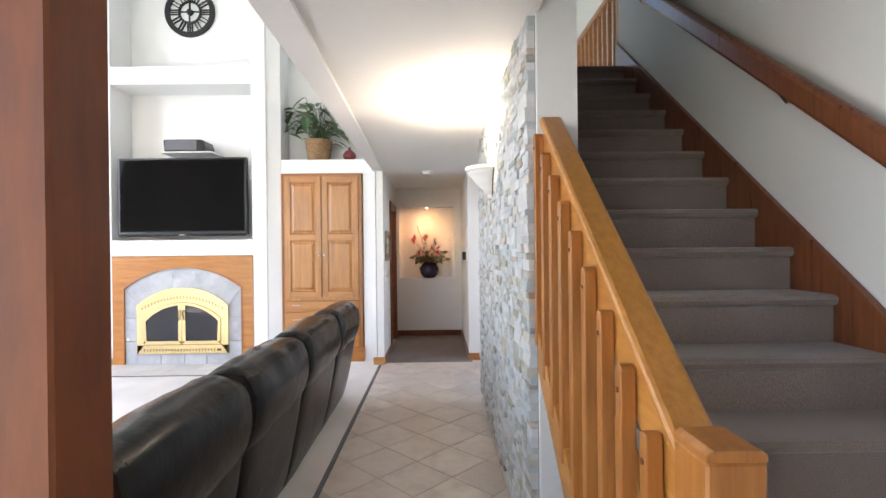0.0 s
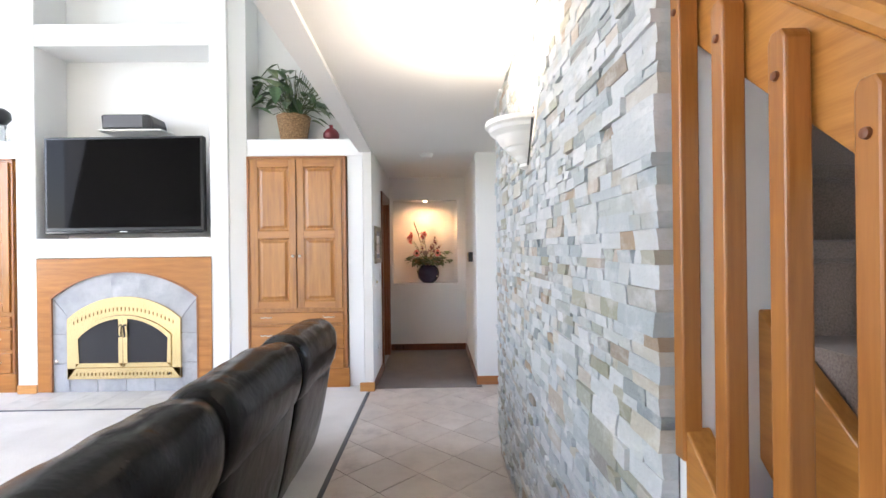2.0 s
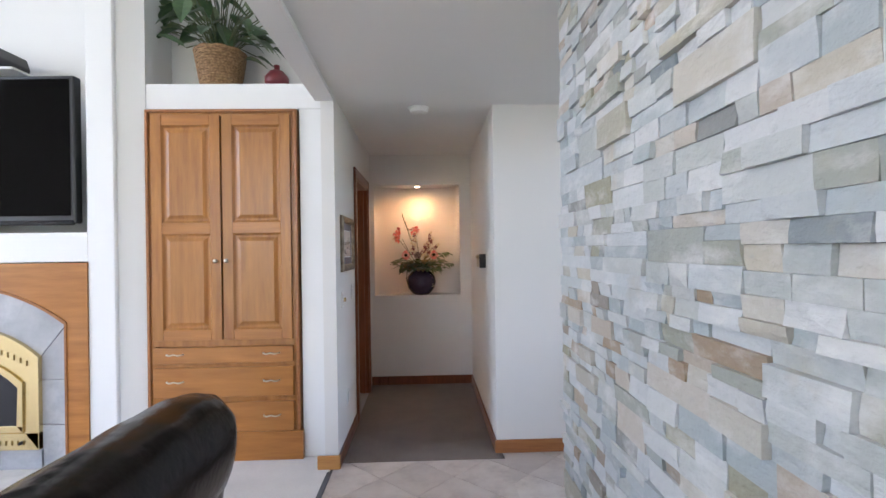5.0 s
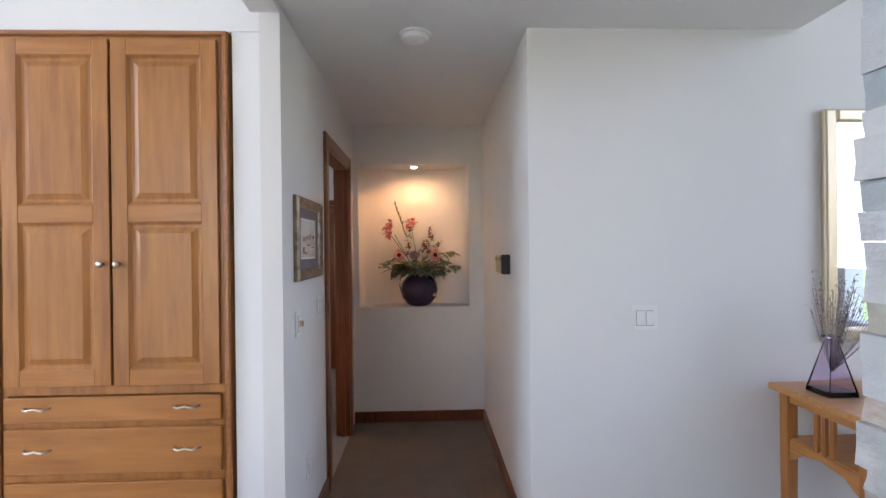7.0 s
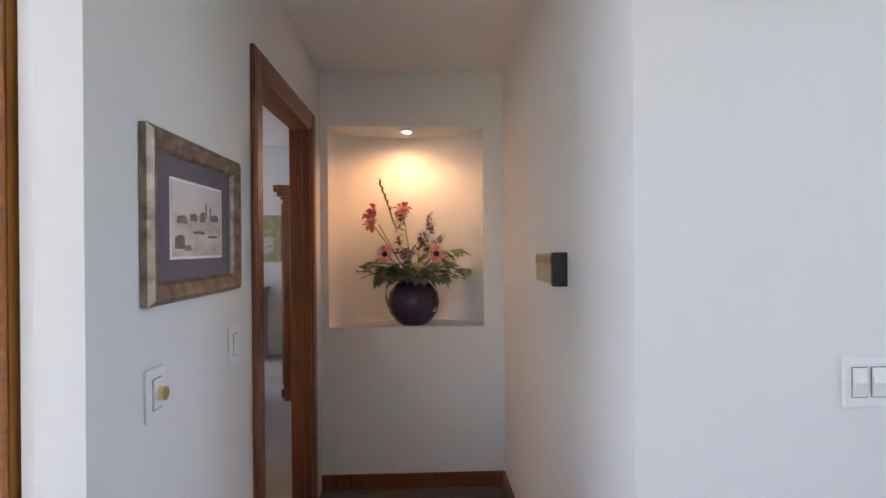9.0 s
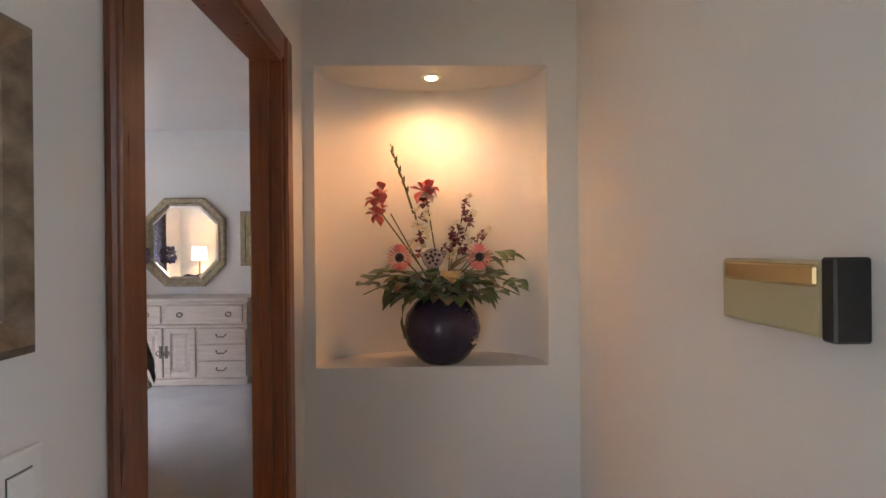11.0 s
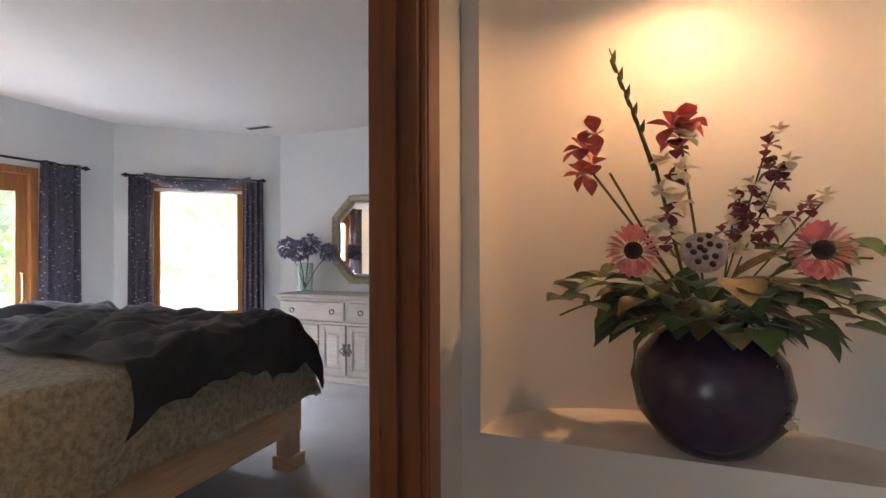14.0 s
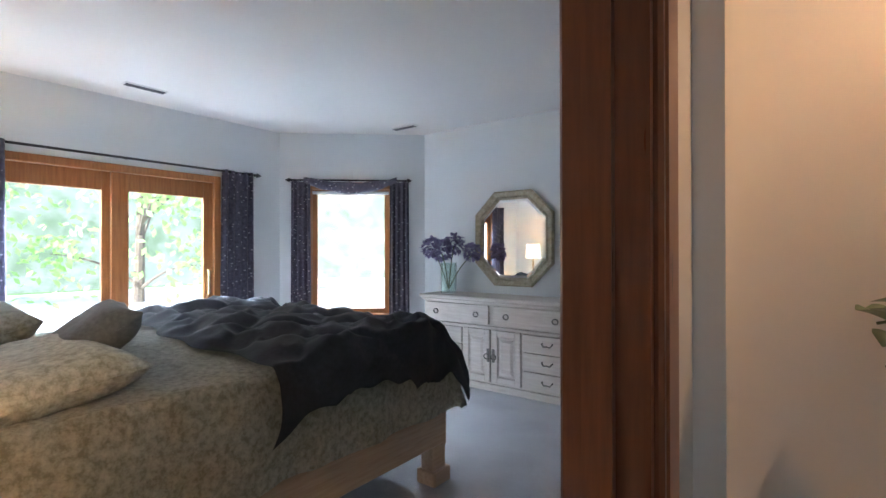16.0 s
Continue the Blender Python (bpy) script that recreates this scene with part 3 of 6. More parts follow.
SLOTB = Mat("dark_brass", (0.26, 0.17, 0.06), 0.4, 1.0).m
N = 20
A_in = arch(0.745, 0.985, 1.245, N)
inner = [(0.745, 0.02)] + A_in + [(-0.745, 0.02)]
outer = [(0.88, 0.02)] + [(0.88, 1.378)] + [(0.88 - 1.76 * k / (N - 2), 1.378) for k in range(1, N - 2)] + [(-0.88, 1.378)] * 2 + [(-0.88, 0.02)]
outer = outer[:N + 2] + [(-0.88, 0.02)]
part("oak_surround", arch_band(outer, inner, -0.012, 0.05), MAPLEX, fp, "honey maple arched surround")
part("arch_moulding", arch_band(inner, [(p[0] * 0.982, p[1] - (0.014 if p[1] > 0.5 else 0)) for p in inner], -0.02, 0.0), CH2, fp)
part("tile_backing", prism([(-0.744, 0.0)] + A_in[::-1] + [(0.744, 0.0)], 0.022, 0.06), GROUT, fp)
# tiles: a jointed field round the insert
def clip(poly, a, b, c):
    out = []
    for i, p_ in enumerate(poly):
        q_ = poly[(i + 1) % len(poly)]
        dp, dq = a * p_[0] + b * p_[1] - c, a * q_[0] + b * q_[1] - c
        if dp <= 0:
            out.append(p_)
        if dp * dq < 0:
            s = dp / (dp - dq)
            out.append((p_[0] + s * (q_[0] - p_[0]), p_[1] + s * (q_[1] - p_[1])))
    return out


for s in (-1, 1):
    part("tile", prism([(s * 0.56, 0.605), (s * 0.742, 0.605), (s * 0.742, 0.975), (s * 0.56, 0.75)], 0.004, 0.024), HEARTH, fp)
    for z0, z1 in ((0.005, 0.30), (0.305, 0.60)):
        part("tile", box((min(s * 0.742, s * 0.56), 0.004, z0), (max(s * 0.742, s * 0.56), 0.024, z1), 0.003), HEARTH, fp)
for k in range(-2, 2):
    part("tile", box((0.29 * k + 0.003, 0.004, 0.005), (0.29 * k + 0.287, 0.024, 0.145), 0.003), HEARTH, fp)
for k in range(5):
    i0, i1 = k * 4, k * 4 + 4
    lo_ = arch(0.565, 0.76, 0.985, N)
    poly = [A_in[i] for i in range(i0, i1 + 1)] + [lo_[i] for i in range(i1, i0 - 1, -1)]
    poly = [(x * 0.995, z) for x, z in poly]
    part("tile", prism(poly, 0.004, 0.024), HEARTH, fp)
part("firebox", box((-0.5, 0.03, 0.15), (0.5, 0.4, 0.9)), SOOT, fp)
lo_ = arch(0.57, 0.76, 0.985, N)
hi_in = arch(0.48, 0.60, 0.80, N)
ins_o = [(0.57, 0.15)] + lo_ + [(-0.57, 0.15)]
ins_i = [(0.48, 0.265)] + hi_in + [(-0.48, 0.265)]
b = arch_band(ins_o, ins_i, -0.03, 0.03)
box((-0.57, -0.03, 0.15), (0.57, 0.03, 0.265), 0.004, bm=b)
ins = part("brass_frame", b, BRASS, fp, "polished brass insert frame")
for k in range(26):
    a = -0.78 + 1.56 * k / 25
    x = 0.50 * a / 0.78
    z = 0.86 - 0.55 * x * x
    # Slots are not cut: darker brass bars put their shade into the colour.
    part("vent_slot", box((x - 0.005, -0.034, z - 0.018), (x + 0.005, -0.029, z + 0.018), 0.002), SLOTB, ins)
    part("vent_slot", box((x * 0.95 - 0.006, -0.034, 0.185), (x * 0.95 + 0.006, -0.029, 0.215), 0.002), SLOTB, ins)
part("valve_knob", lathe([(0, 0), (0.012, 0), (0.01, 0.02), (0, 0.022)], 12, m=Matrix.Translation((0.46, -0.03, 0.2)) @ Matrix.Rotation(radians(90), 4, "X")), IRON, ins)
for s in (-1, 1):
    top = [(p_[0], p_[1]) for p_ in hi_in if p_[0] * s >= -1e-6]
    if s < 0:
        top = top[::-1]
    # outline: from outer spring up to centre
    o = [(s * 0.478, 0.27)] + [(p_[0], p_[1] - 0.004) for p_ in top] + [(s * 0.004, 0.27)]
    i = [(s * 0.44, 0.315)] + [(s * max(0.045, min(0.45, abs(p_[0]) * 0.94)), p_[1] - 0.036) for p_ in top] + [(s * 0.045, 0.315)]
    b = arch_band(o, i, -0.045, -0.02)
    box((min(s * 0.004, s * 0.478), -0.045, 0.27), (max(s * 0.004, s * 0.478), -0.02, 0.315), 0.003, bm=b)
    door = part("glass_door", b, BRASS, fp, "arched brass-framed glass door")
    part("glass", prism(i, -0.034, -0.03), GLASSD, door)
    part("handle", tube([(s * 0.02, -0.05, 0.70), (s * 0.03, -0.075, 0.68), (s * 0.035, -0.07, 0.60), (s * 0.025, -0.06, 0.58)], 0.008), IRON, door)
part("gas_key", lathe([(0, 0), (0.02, 0), (0.018, 0.008), (0.006, 0.012), (0, 0.012)], 14, m=Matrix.Translation((-0.70, 0.0, 0.33)) @ Matrix.Rotation(radians(90), 4, "X")), CHROME, fp)
hx = setting("hearth", box((-3.93, 5.42, -0.01), (-2.16, YF, 0.010)), GROUT, "pale tiled hearth set flush in the carpet", "hearth")
for k in range(6):
    for j in range(2):
        part("tile", box((-3.925 + 0.294 * k, 5.43 + 0.265 * j, 0.005), (-3.635 + 0.294 * k, 5.69 + 0.265 * j, 0.016), 0.002), HEARTHW, hx)
part("edge_strip", box((-3.95, 5.405, 0.0), (-2.14, 5.42, 0.014)), GREYM, hx)

# television and what stands over it
tv = thing("television", "large black flat-screen television hung over the mantel", "television", (-3.04, 5.98, 1.62), rz=-1.5)
part("body", box((-0.82, -0.02, 0.02), (0.82, 0.05, 1.0), 0.012, 2), BLACK, tv)
part("screen", box((-0.79, -0.024, 0.07), (0.79, -0.0195, 0.975)), SCREEN, tv)
part("bezel_strip", box((-0.81, -0.03, 0.008), (0.81, -0.005, 0.04), 0.006), Mat("gloss_black", (0.01, 0.01, 0.012), 0.12).m, tv)
part("maker_mark", box((-0.04, -0.0315, 0.02), (0.04, -0.03, 0.03)), PLASTIC, tv)
part("wall_mount", box((-0.3, 0.05, 0.3), (0.3, 0.43, 0.7)), BLACK, tv)
sh = thing("wall_shelf", "small white glass shelf over the television", "shelf", (-3.03, 6.2, 2.70))
part("board", box((-0.33, -0.16, 0), (0.33, 0.2, 0.018), 0.004), PLASTIC, sh)
sp = thing("speaker", "dark centre speaker on the white shelf", "speaker", (-3.05, 6.16, 2.718))
part("body", prism([(-0.25, 0), (0.27, 0), (0.275, 0.06), (0.25, 0.135), (0.21, 0.15), (-0.24, 0.15), (-0.26, 0.135)], -0.13, 0.13, bevel=0.008), BLACK, sp)
part("grille", box((-0.235, -0.136, 0.012), (0.17, -0.13, 0.14), 0.004), GREYM, sp)
part("end_panel", box((0.18, -0.135, 0.012), (0.235, -0.13, 0.135), 0.003), BLACK, sp)

ck = thing("wall_clock", "round black iron skeleton clock with roman numerals", "clock", (-3.13, 6.395, 4.66))
FACE = Matrix.Rotation(radians(90), 4, "X")


def ring(r0, r1, d, y, seg=48):
    return lathe([(r0, 0), (r1, 0), (r1, d), (r0, d), (r0, 0)], seg, m=Matrix.Translation((0, y, 0)) @ FACE)


part("outer_ring", ring(0.27, 0.335, 0.025, 0), IRON, ck)
part("inner_ring", ring(0.13, 0.155, 0.022, 0), IRON, ck)
part("hub", lathe([(0, 0), (0.045, 0), (0.04, 0.03), (0, 0.032)], 18, m=FACE), IRON, ck)
for k in range(12):
    a = 2 * math.pi * k / 12
    for off in ((-0.022, 0.022) if k % 3 else (-0.03, 0.0, 0.03)):
        b = box((off - 0.006, -0.02, 0.15), (off + 0.006, 0, 0.28))
        bmesh.ops.transform(b, matrix=Matrix.Rotation(a, 4, "Y"), verts=b.verts)
        part("numeral", b, IRON, ck)
for a, l, w in ((0.05, 0.21, 0.012), (0.03, 0.25, 0.008), (math.pi, 0.14, 0.01), (math.pi / 2, 0.14, 0.008), (-math.pi / 2, 0.14, 0.008)):
    b = box((-w, -0.028, 0), (w, -0.018, l))
    bmesh.ops.transform(b, matrix=Matrix.Rotation(a, 4, "Y"), verts=b.verts)
    part("clock_hand", b, IRON, ck)

# ---------------------------------------------------------------- plants
LEAFA = cloth("leaf_green", (0.03, 0.075, 0.025), (0.07, 0.14, 0.045), 30, 0.45, 0.1)
LEAFV = cloth("leaf_variegated", (0.05, 0.10, 0.04), (0.28, 0.33, 0.16), 18, 0.45, 0.1)
LEAFY = cloth("leaf_ivy", (0.05, 0.11, 0.025), (0.13, 0.21, 0.055), 30, 0.5, 0.1)
DRYLEAF = cloth("leaf_dry", (0.20, 0.14, 0.05), (0.34, 0.25, 0.10), 30, 0.6, 0.1)
STEM = cloth("stem_green", (0.06, 0.09, 0.03), (0.12, 0.13, 0.05), 30, 0.6, 0.1)


def leaf(base, way, length, width, droop=0.3, bm=None, shape=0.55):
    own = bmesh.new()
    d_ = Vector(way).normalized()
    u = d_.cross(Vector((0, 0, 1)))
    u = u.normalized() if u.length > 1e-3 else Vector((1, 0, 0))
    n_ = u.cross(d_)
    n = 6
    rows_ = []
    for i in range(n + 1):
        s = i / n
        c = Vector(base) + d_ * length * s - Vector((0, 0, 1)) * droop * length * s * s
        w = width * 0.5 * (math.sin(math.pi * min(1, s) ** shape) if 0 < i < n else 0.02)
        rows_.append([own.verts.new(c - u * w + n_ * w * 0.35), own.verts.new(c), own.verts.new(c + u * w + n_ * w * 0.35)])
    for a, b in zip(rows_, rows_[1:]):
        own.faces.new((a[0], a[1], b[1], b[0]))
        own.faces.new((a[1], a[2], b[2], b[1]))
    return merge(bm, own)


rnd = random.Random(7)
pl = thing("potted_plant", "leafy green houseplant in a woven basket on the ledge", "plant", (-1.37, 6.2, 2.60))
WICK = Mat("wicker", (0.30, 0.17, 0.08), 0.7)
_w = WICK.noise(60, 3)
WICK.color(WICK.ramp(_w, [(0.3, (0.16, 0.085, 0.035)), (0.7, (0.42, 0.26, 0.13))])).bump(_w, 0.5, 0.004)
WICK = WICK.m
part("basket", lathe([(0, 0), (0.125, 0), (0.17, 0.27), (0.15, 0.27), (0.12, 0.22), (0, 0.22)], 28), WICK, pl)
for k in range(15):
    z = 0.012 + 0.018 * k
    r = 0.128 + 0.045 * z / 0.27
    part("weave", tube([(r * math.cos(a), r * math.sin(a), z + 0.004 * math.sin(a * 9 + k * math.pi)) for a in [2 * math.pi * i / 54 for i in range(55)]], 0.0085, 5), WICK, pl)
for k in range(80):
    a, e = rnd.uniform(0, 6.28), rnd.uniform(0.35, 1.5)
    L_ = rnd.uniform(0.18, 0.68)
    w = Vector((math.cos(a) * math.cos(e), math.sin(a) * math.cos(e) * 0.6, math.sin(e)))
    tip = Vector((0, 0, 0.24)) + w * L_ - Vector((0, 0, 0.1 * math.cos(e)))
    tip.y = min(tip.y, 0.08)
    stem = tube([(0.03 * w.x, 0.03 * w.y, 0.22), tuple(Vector((0, 0, 0.26)) + w * L_ * 0.5), tuple(tip)], 0.004, 5)
    part("stem", stem, STEM, pl)
    dirn = Vector((w.x * 1.3 + rnd.uniform(-0.3, 0.3), min(0.05, w.y + rnd.uniform(-0.5, 0.2)), rnd.uniform(-0.5, 0.6)))
    part("leaf", leaf(tip, dirn, rnd.uniform(0.15, 0.24), rnd.uniform(0.085, 0.12), rnd.uniform(0.1, 0.7), shape=0.85), rnd.choice((LEAFA, LEAFA, LEAFV)), pl)
rf = thing("pomegranate_ornament", "dark red ceramic fruit on the white ledge", "ornament", (-0.97, 6.2, 2.60))
part("body", lathe([(0, 0), (0.05, 0.005), (0.085, 0.05), (0.085, 0.09), (0.05, 0.135), (0.018, 0.15), (0.022, 0.18), (0.012, 0.175), (0, 0.15)], 22), Mat("dark_red_glaze", (0.16, 0.02, 0.025), 0.35).m, rf, smooth=True)
wb = thing("wire_ball", "ball of black twisted wire on the ledge", "ornament", (-4.86, 6.2, 2.60))
for k in range(12):
    m = Matrix.Translation((0, 0, 0.17)) @ Euler((rnd.uniform(0, 3), rnd.uniform(0, 3), rnd.uniform(0, 3))).to_matrix().to_4x4()
    r = rnd.uniform(0.14, 0.17)
    part("wire", tube([m @ Vector((r * math.cos(a), r * math.sin(a), 0.02 * math.sin(3 * a))) for a in [2 * math.pi * i / 28 for i in range(29)]], 0.006, 5), IRON, wb)
for s in (-1, 1):
    part("wire_end", tube([(s * 0.08, -0.06, 0.05), (s * 0.16, -0.1, 0.02), (s * 0.24, -0.1, 0.012)], 0.006, 5), IRON, wb)
og = thing("globe_ornament", "black round ornament on a clear stand", "ornament", (-4.48, 6.18, 2.60))
part("stand", lathe([(0, 0), (0.07, 0), (0.065, 0.02), (0.06, 0.2), (0, 0.2)], 18), glass("clear_acrylic", (0.95, 0.95, 0.95), 0.05), og)
b = lathe([(0, 0), (0.06, 0.015), (0.1, 0.07), (0.095, 0.14), (0.05, 0.18), (0, 0.185)], 20, (0, 0, 0.2))
part("globe", b, BLACK, og, smooth=True)
part("tab", box((-0.14, -0.02, 0.28), (-0.08, 0.02, 0.33), 0.008), BLACK, og)

# ---------------------------------------------------------------- sofa
so = thing("reclining_sofa", "black leather reclining sofa seen from behind", "sofa", (0, 0, 0))
secs = [(0.92, 1.80), (1.80, 2.62), (2.62, 3.52), (3.52, 4.37)]


def cushion(y0, y1, pts, name, puff=0.03, seams=()):
    """A padded section: an outline in x and z swept along y with swollen middle and pinched ends."""
    n = 44
    own = bmesh.new()
    rings = []
    cx = sum(p_[0] for p_ in pts) / len(pts)
    cz = sum(p_[1] for p_ in pts) / len(pts)
    for i in range(n + 1):
        s = i / n
        e = min(s, 1 - s)
        k = 1 - 0.16 * math.exp(-e * 22) + puff * math.sin(math.pi * s)
        ring_ = []
        for j, (x, z) in enumerate(pts):
            yy = y0 + s * (y1 - y0)
            wv = 0.014 * noise.noise(Vector((x * 5, yy * 6, z * 7))) + 0.016 * math.exp(-e * 9) * noise.noise(Vector((x * 14, yy * 30, z * 12)))
            kk = k + wv
            ring_.append(own.verts.new((cx + (x - cx) * kk, y0 + 0.004 + s * (y1 - y0 - 0.008), cz + (z - cz) * (k if z > cz else 1) + wv)))
        rings.append(ring_)
    for a, b in zip(rings, rings[1:]):
        for j in range(len(pts)):
            own.faces.new((a[j], a[(j + 1) % len(pts)], b[(j + 1) % len(pts)], b[j]))
    own.faces.new(rings[0])
    own.faces.new(rings[-1][::-1])
    return part(name, own, LEATHER, so, smooth=True)


def rounded(pts, it=2):
    for _ in range(it):
        o = []
        for i, p_ in enumerate(pts):
            q_ = pts[(i + 1) % len(pts)]
            o += [(0.75 * p_[0] + 0.25 * q_[0], 0.75 * p_[1] + 0.25 * q_[1]), (0.25 * p_[0] + 0.75 * q_[0], 0.25 * p_[1] + 0.75 * q_[1])]
        pts = o
    return pts


for y0, y1 in secs:
    cushion(y0, y1, rounded([(-0.79, 0.06), (-0.70, 0.06), (-0.575, 0.66), (-0.60, 0.74), (-0.86, 0.74), (-0.98, 0.40)]), "back_shell", 0.01)
    cushion(y0, y1, rounded([(-0.60, 0.60), (-0.535, 0.76), (-0.555, 0.93), (-0.66, 0.985), (-0.80, 0.95), (-0.90, 0.74), (-0.84, 0.60)]), "headrest", 0.02)
    cushion(y0, y1, rounded([(-0.86, 0.42), (-0.80, 0.62), (-0.92, 0.76), (-1.05, 0.62), (-1.04, 0.42)]), "lumbar_cushion", 0.03)
    cushion(y0, y1, rounded([(-0.92, 0.28), (-0.92, 0.50), (-1.62, 0.50), (-1.68, 0.36), (-1.62, 0.24)]), "seat", 0.02)
    part("base", box((-1.55, y0 + 0.03, 0.005), (-0.80, y1 - 0.03, 0.26), 0.01), BLACK, so)
for y0, y1 in secs:
    part("seam", tube([(-0.577 + 0.004 * math.sin(9 * k), y0 + 0.05 + (y1 - y0 - 0.1) * k / 12, 0.735 + 0.006 * math.sin(5 * k)) for k in range(13)], 0.006, 6), LEATHER, so)
for y0, y1 in ((0.74, 0.93), (4.36, 4.52)):
    cushion(y0, y1, rounded([(-0.82, 0.03), (-0.80, 0.38), (-0.86, 0.46), (-1.62, 0.46), (-1.68, 0.38), (-1.66, 0.03)]), "armrest", 0.03)

# ---------------------------------------------------------------- hall fittings
sc = thing("wall_sconce", "white plaster half-bowl sconce on the stone wall", "wall lamp", (0.555, 3.17, 1.785))
prof = [(0.02, 0.0), (0.035, 0.012), (0.03, 0.03), (0.05, 0.05), (0.058, 0.07), (0.085, 0.095), (0.095, 0.115), (0.105, 0.12), (0.125, 0.15), (0.14, 0.18), (0.165, 0.205), (0.17, 0.225), (0.185, 0.235), (0.185, 0.262), (0.17, 0.262), (0.14, 0.20), (0.10, 0.15), (0.02, 0.10)]
own = bmesh.new()
rings = [[own.verts.new((-r * math.sin(math.pi * k / 24), -r * math.cos(math.pi * k / 24), z * 0.80)) for k in range(25)] for r, z in prof]
for a, b in zip(rings, rings[1:]):
    for k in range(24):
        own.faces.new((a[k], a[k + 1], b[k + 1], b[k]))
own.faces.new(rings[0])
part("bowl", own, PLASTER, sc)
part("bulb", lathe([(0, 0), (0.02, 0.01), (0.03, 0.05), (0.02, 0.075), (0, 0.08)], 14, (-0.07, 0, 0.09)), glow("sconce_bulb", (1, 0.85, 0.6), 6), sc, smooth=True)
part("cord", tube([(-0.008, -0.19, 0.24), (-0.012, -0.17, 0.16), (-0.012, -0.13, 0.08), (-0.008, -0.06, 0.01)], 0.004, 6), BLACK, sc)

sm = thing("smoke_detector", "round white smoke detector on the hall ceiling", "smoke detector", (0.055, 6.1, HC))
part("base", lathe([(0, 0), (0.075, 0), (0.075, -0.012), (0.066, -0.014), (0.062, -0.034), (0.03, -0.04), (0, -0.04)], 28), PLASTIC, sm)
part("test_button", lathe([(0, -0.04), (0.012, -0.04), (0.011, -0.044), (0, -0.044)], 14, (0.03, 0, 0.001)), PLASTIC, sm)

pc = thing("framed_picture", "framed watercolour of a riverside town with mauve mat", "picture", (-0.5, 6.262, 1.482))
FRAMEM = Mat("silver_gilt_frame", (0.30, 0.24, 0.17), 0.42, 0.5)
_w = FRAMEM.noise(25, 6)
FRAMEM.color(FRAMEM.ramp(_w, [(0.3, (0.12, 0.08, 0.05)), (0.7, (0.33, 0.26, 0.185))]))
FRAMEM = FRAMEM.m
hw, hh = 0.252, 0.197
own = bmesh.new()
rings = []
for ins, out in ((0, 0.002), (0, 0.018), (0.012, 0.028), (0.03, 0.022), (0.042, 0.018), (0.05, 0.008)):
    rings.append([own.verts.new((out, y, z)) for y, z in ((-hw + ins, -hh + ins), (hw - ins, -hh + ins), (hw - ins, hh - ins), (-hw + ins, hh - ins))])
for a, b in zip(rings, rings[1:]):
    for i in range(4):
        own.faces.new((a[i], a[(i + 1) % 4], b[(i + 1) % 4], b[i]))
part("frame", own, FRAMEM, pc, "aged silver-gilt moulded frame")
part("mat_board", box((0.001, -hw + 0.048, -hh + 0.048), (0.007, hw - 0.048, hh - 0.048)), cloth("mauve_mat", (0.13, 0.10, 0.12), (0.16, 0.125, 0.145), 200, 0.9, 0.05), pc, "mauve mat board")
part("mat_bevel", box((0.002, -0.142, -0.098), (0.0085, 0.142, 0.098)), PLASTIC, pc)
ART = Mat("watercolour", (0.5, 0.42, 0.35), 0.8)
_w = ART.noise(9, 6, (1, 1, 2))
ART.color(ART.ramp(_w, [(0.3, (0.30, 0.20, 0.16)), (0.45, (0.55, 0.42, 0.34)), (0.6, (0.66, 0.56, 0.50)), (0.75, (0.60, 0.50, 0.34))]))
art = part("painting", box((0.0085, -0.135, -0.091), (0.0095, 0.135, 0.091)), ART.m, pc)
part("painted_sky", box((0.0095, -0.135, 0.015), (0.0099, 0.135, 0.091)), cloth("sky_wash", (0.62, 0.55, 0.50), (0.70, 0.62, 0.56), 12, 0.9, 0.0), art)
INK = cloth("ink_wash", (0.12, 0.08, 0.07), (0.32, 0.22, 0.16), 40, 0.9, 0.0)
for y, z, w, h_ in ((-0.09, 0.0, 0.05, 0.02), (-0.03, 0.008, 0.04, 0.02), (0.02, 0.012, 0.03, 0.028), (0.04, 0.03, 0.008, 0.04), (0.065, 0.028, 0.008, 0.036), (0.09, 0.012, 0.05, 0.02), (-0.10, -0.055, 0.05, 0.035), (-0.06, -0.07, 0.035, 0.014), (0.0, -0.03, 0.07, 0.008), (0.08, -0.04, 0.06, 0.007)):
    part("brush_mark", prism([(y - w / 2, z - h_ / 2), (y + w / 2, z - h_ / 2), (y + w * 0.4, z + h_ * 0.4), (y + 0.05 * w, z + h_ / 2), (y - w * 0.45, z + h_ * 0.3)], 0.0099, 0.0103, "x"), INK, art)

th = thing("thermostat", "beige and black thermostat box on the hall wall", "thermostat", (0.57, 6.60, 1.33))
part("body", box((-0.048, -0.05, -0.05), (-0.008, 0.17, 0.055), 0.006, 2), Mat("beige_plastic", (0.45, 0.40, 0.24), 0.4).m, th)
part("lid", box((-0.053, -0.045, 0.02), (-0.046, 0.155, 0.05), 0.004), BRASS, th)
part("dark_end", box((-0.05, -0.075, -0.052), (0, -0.051, 0.06), 0.003), BLACK, th)


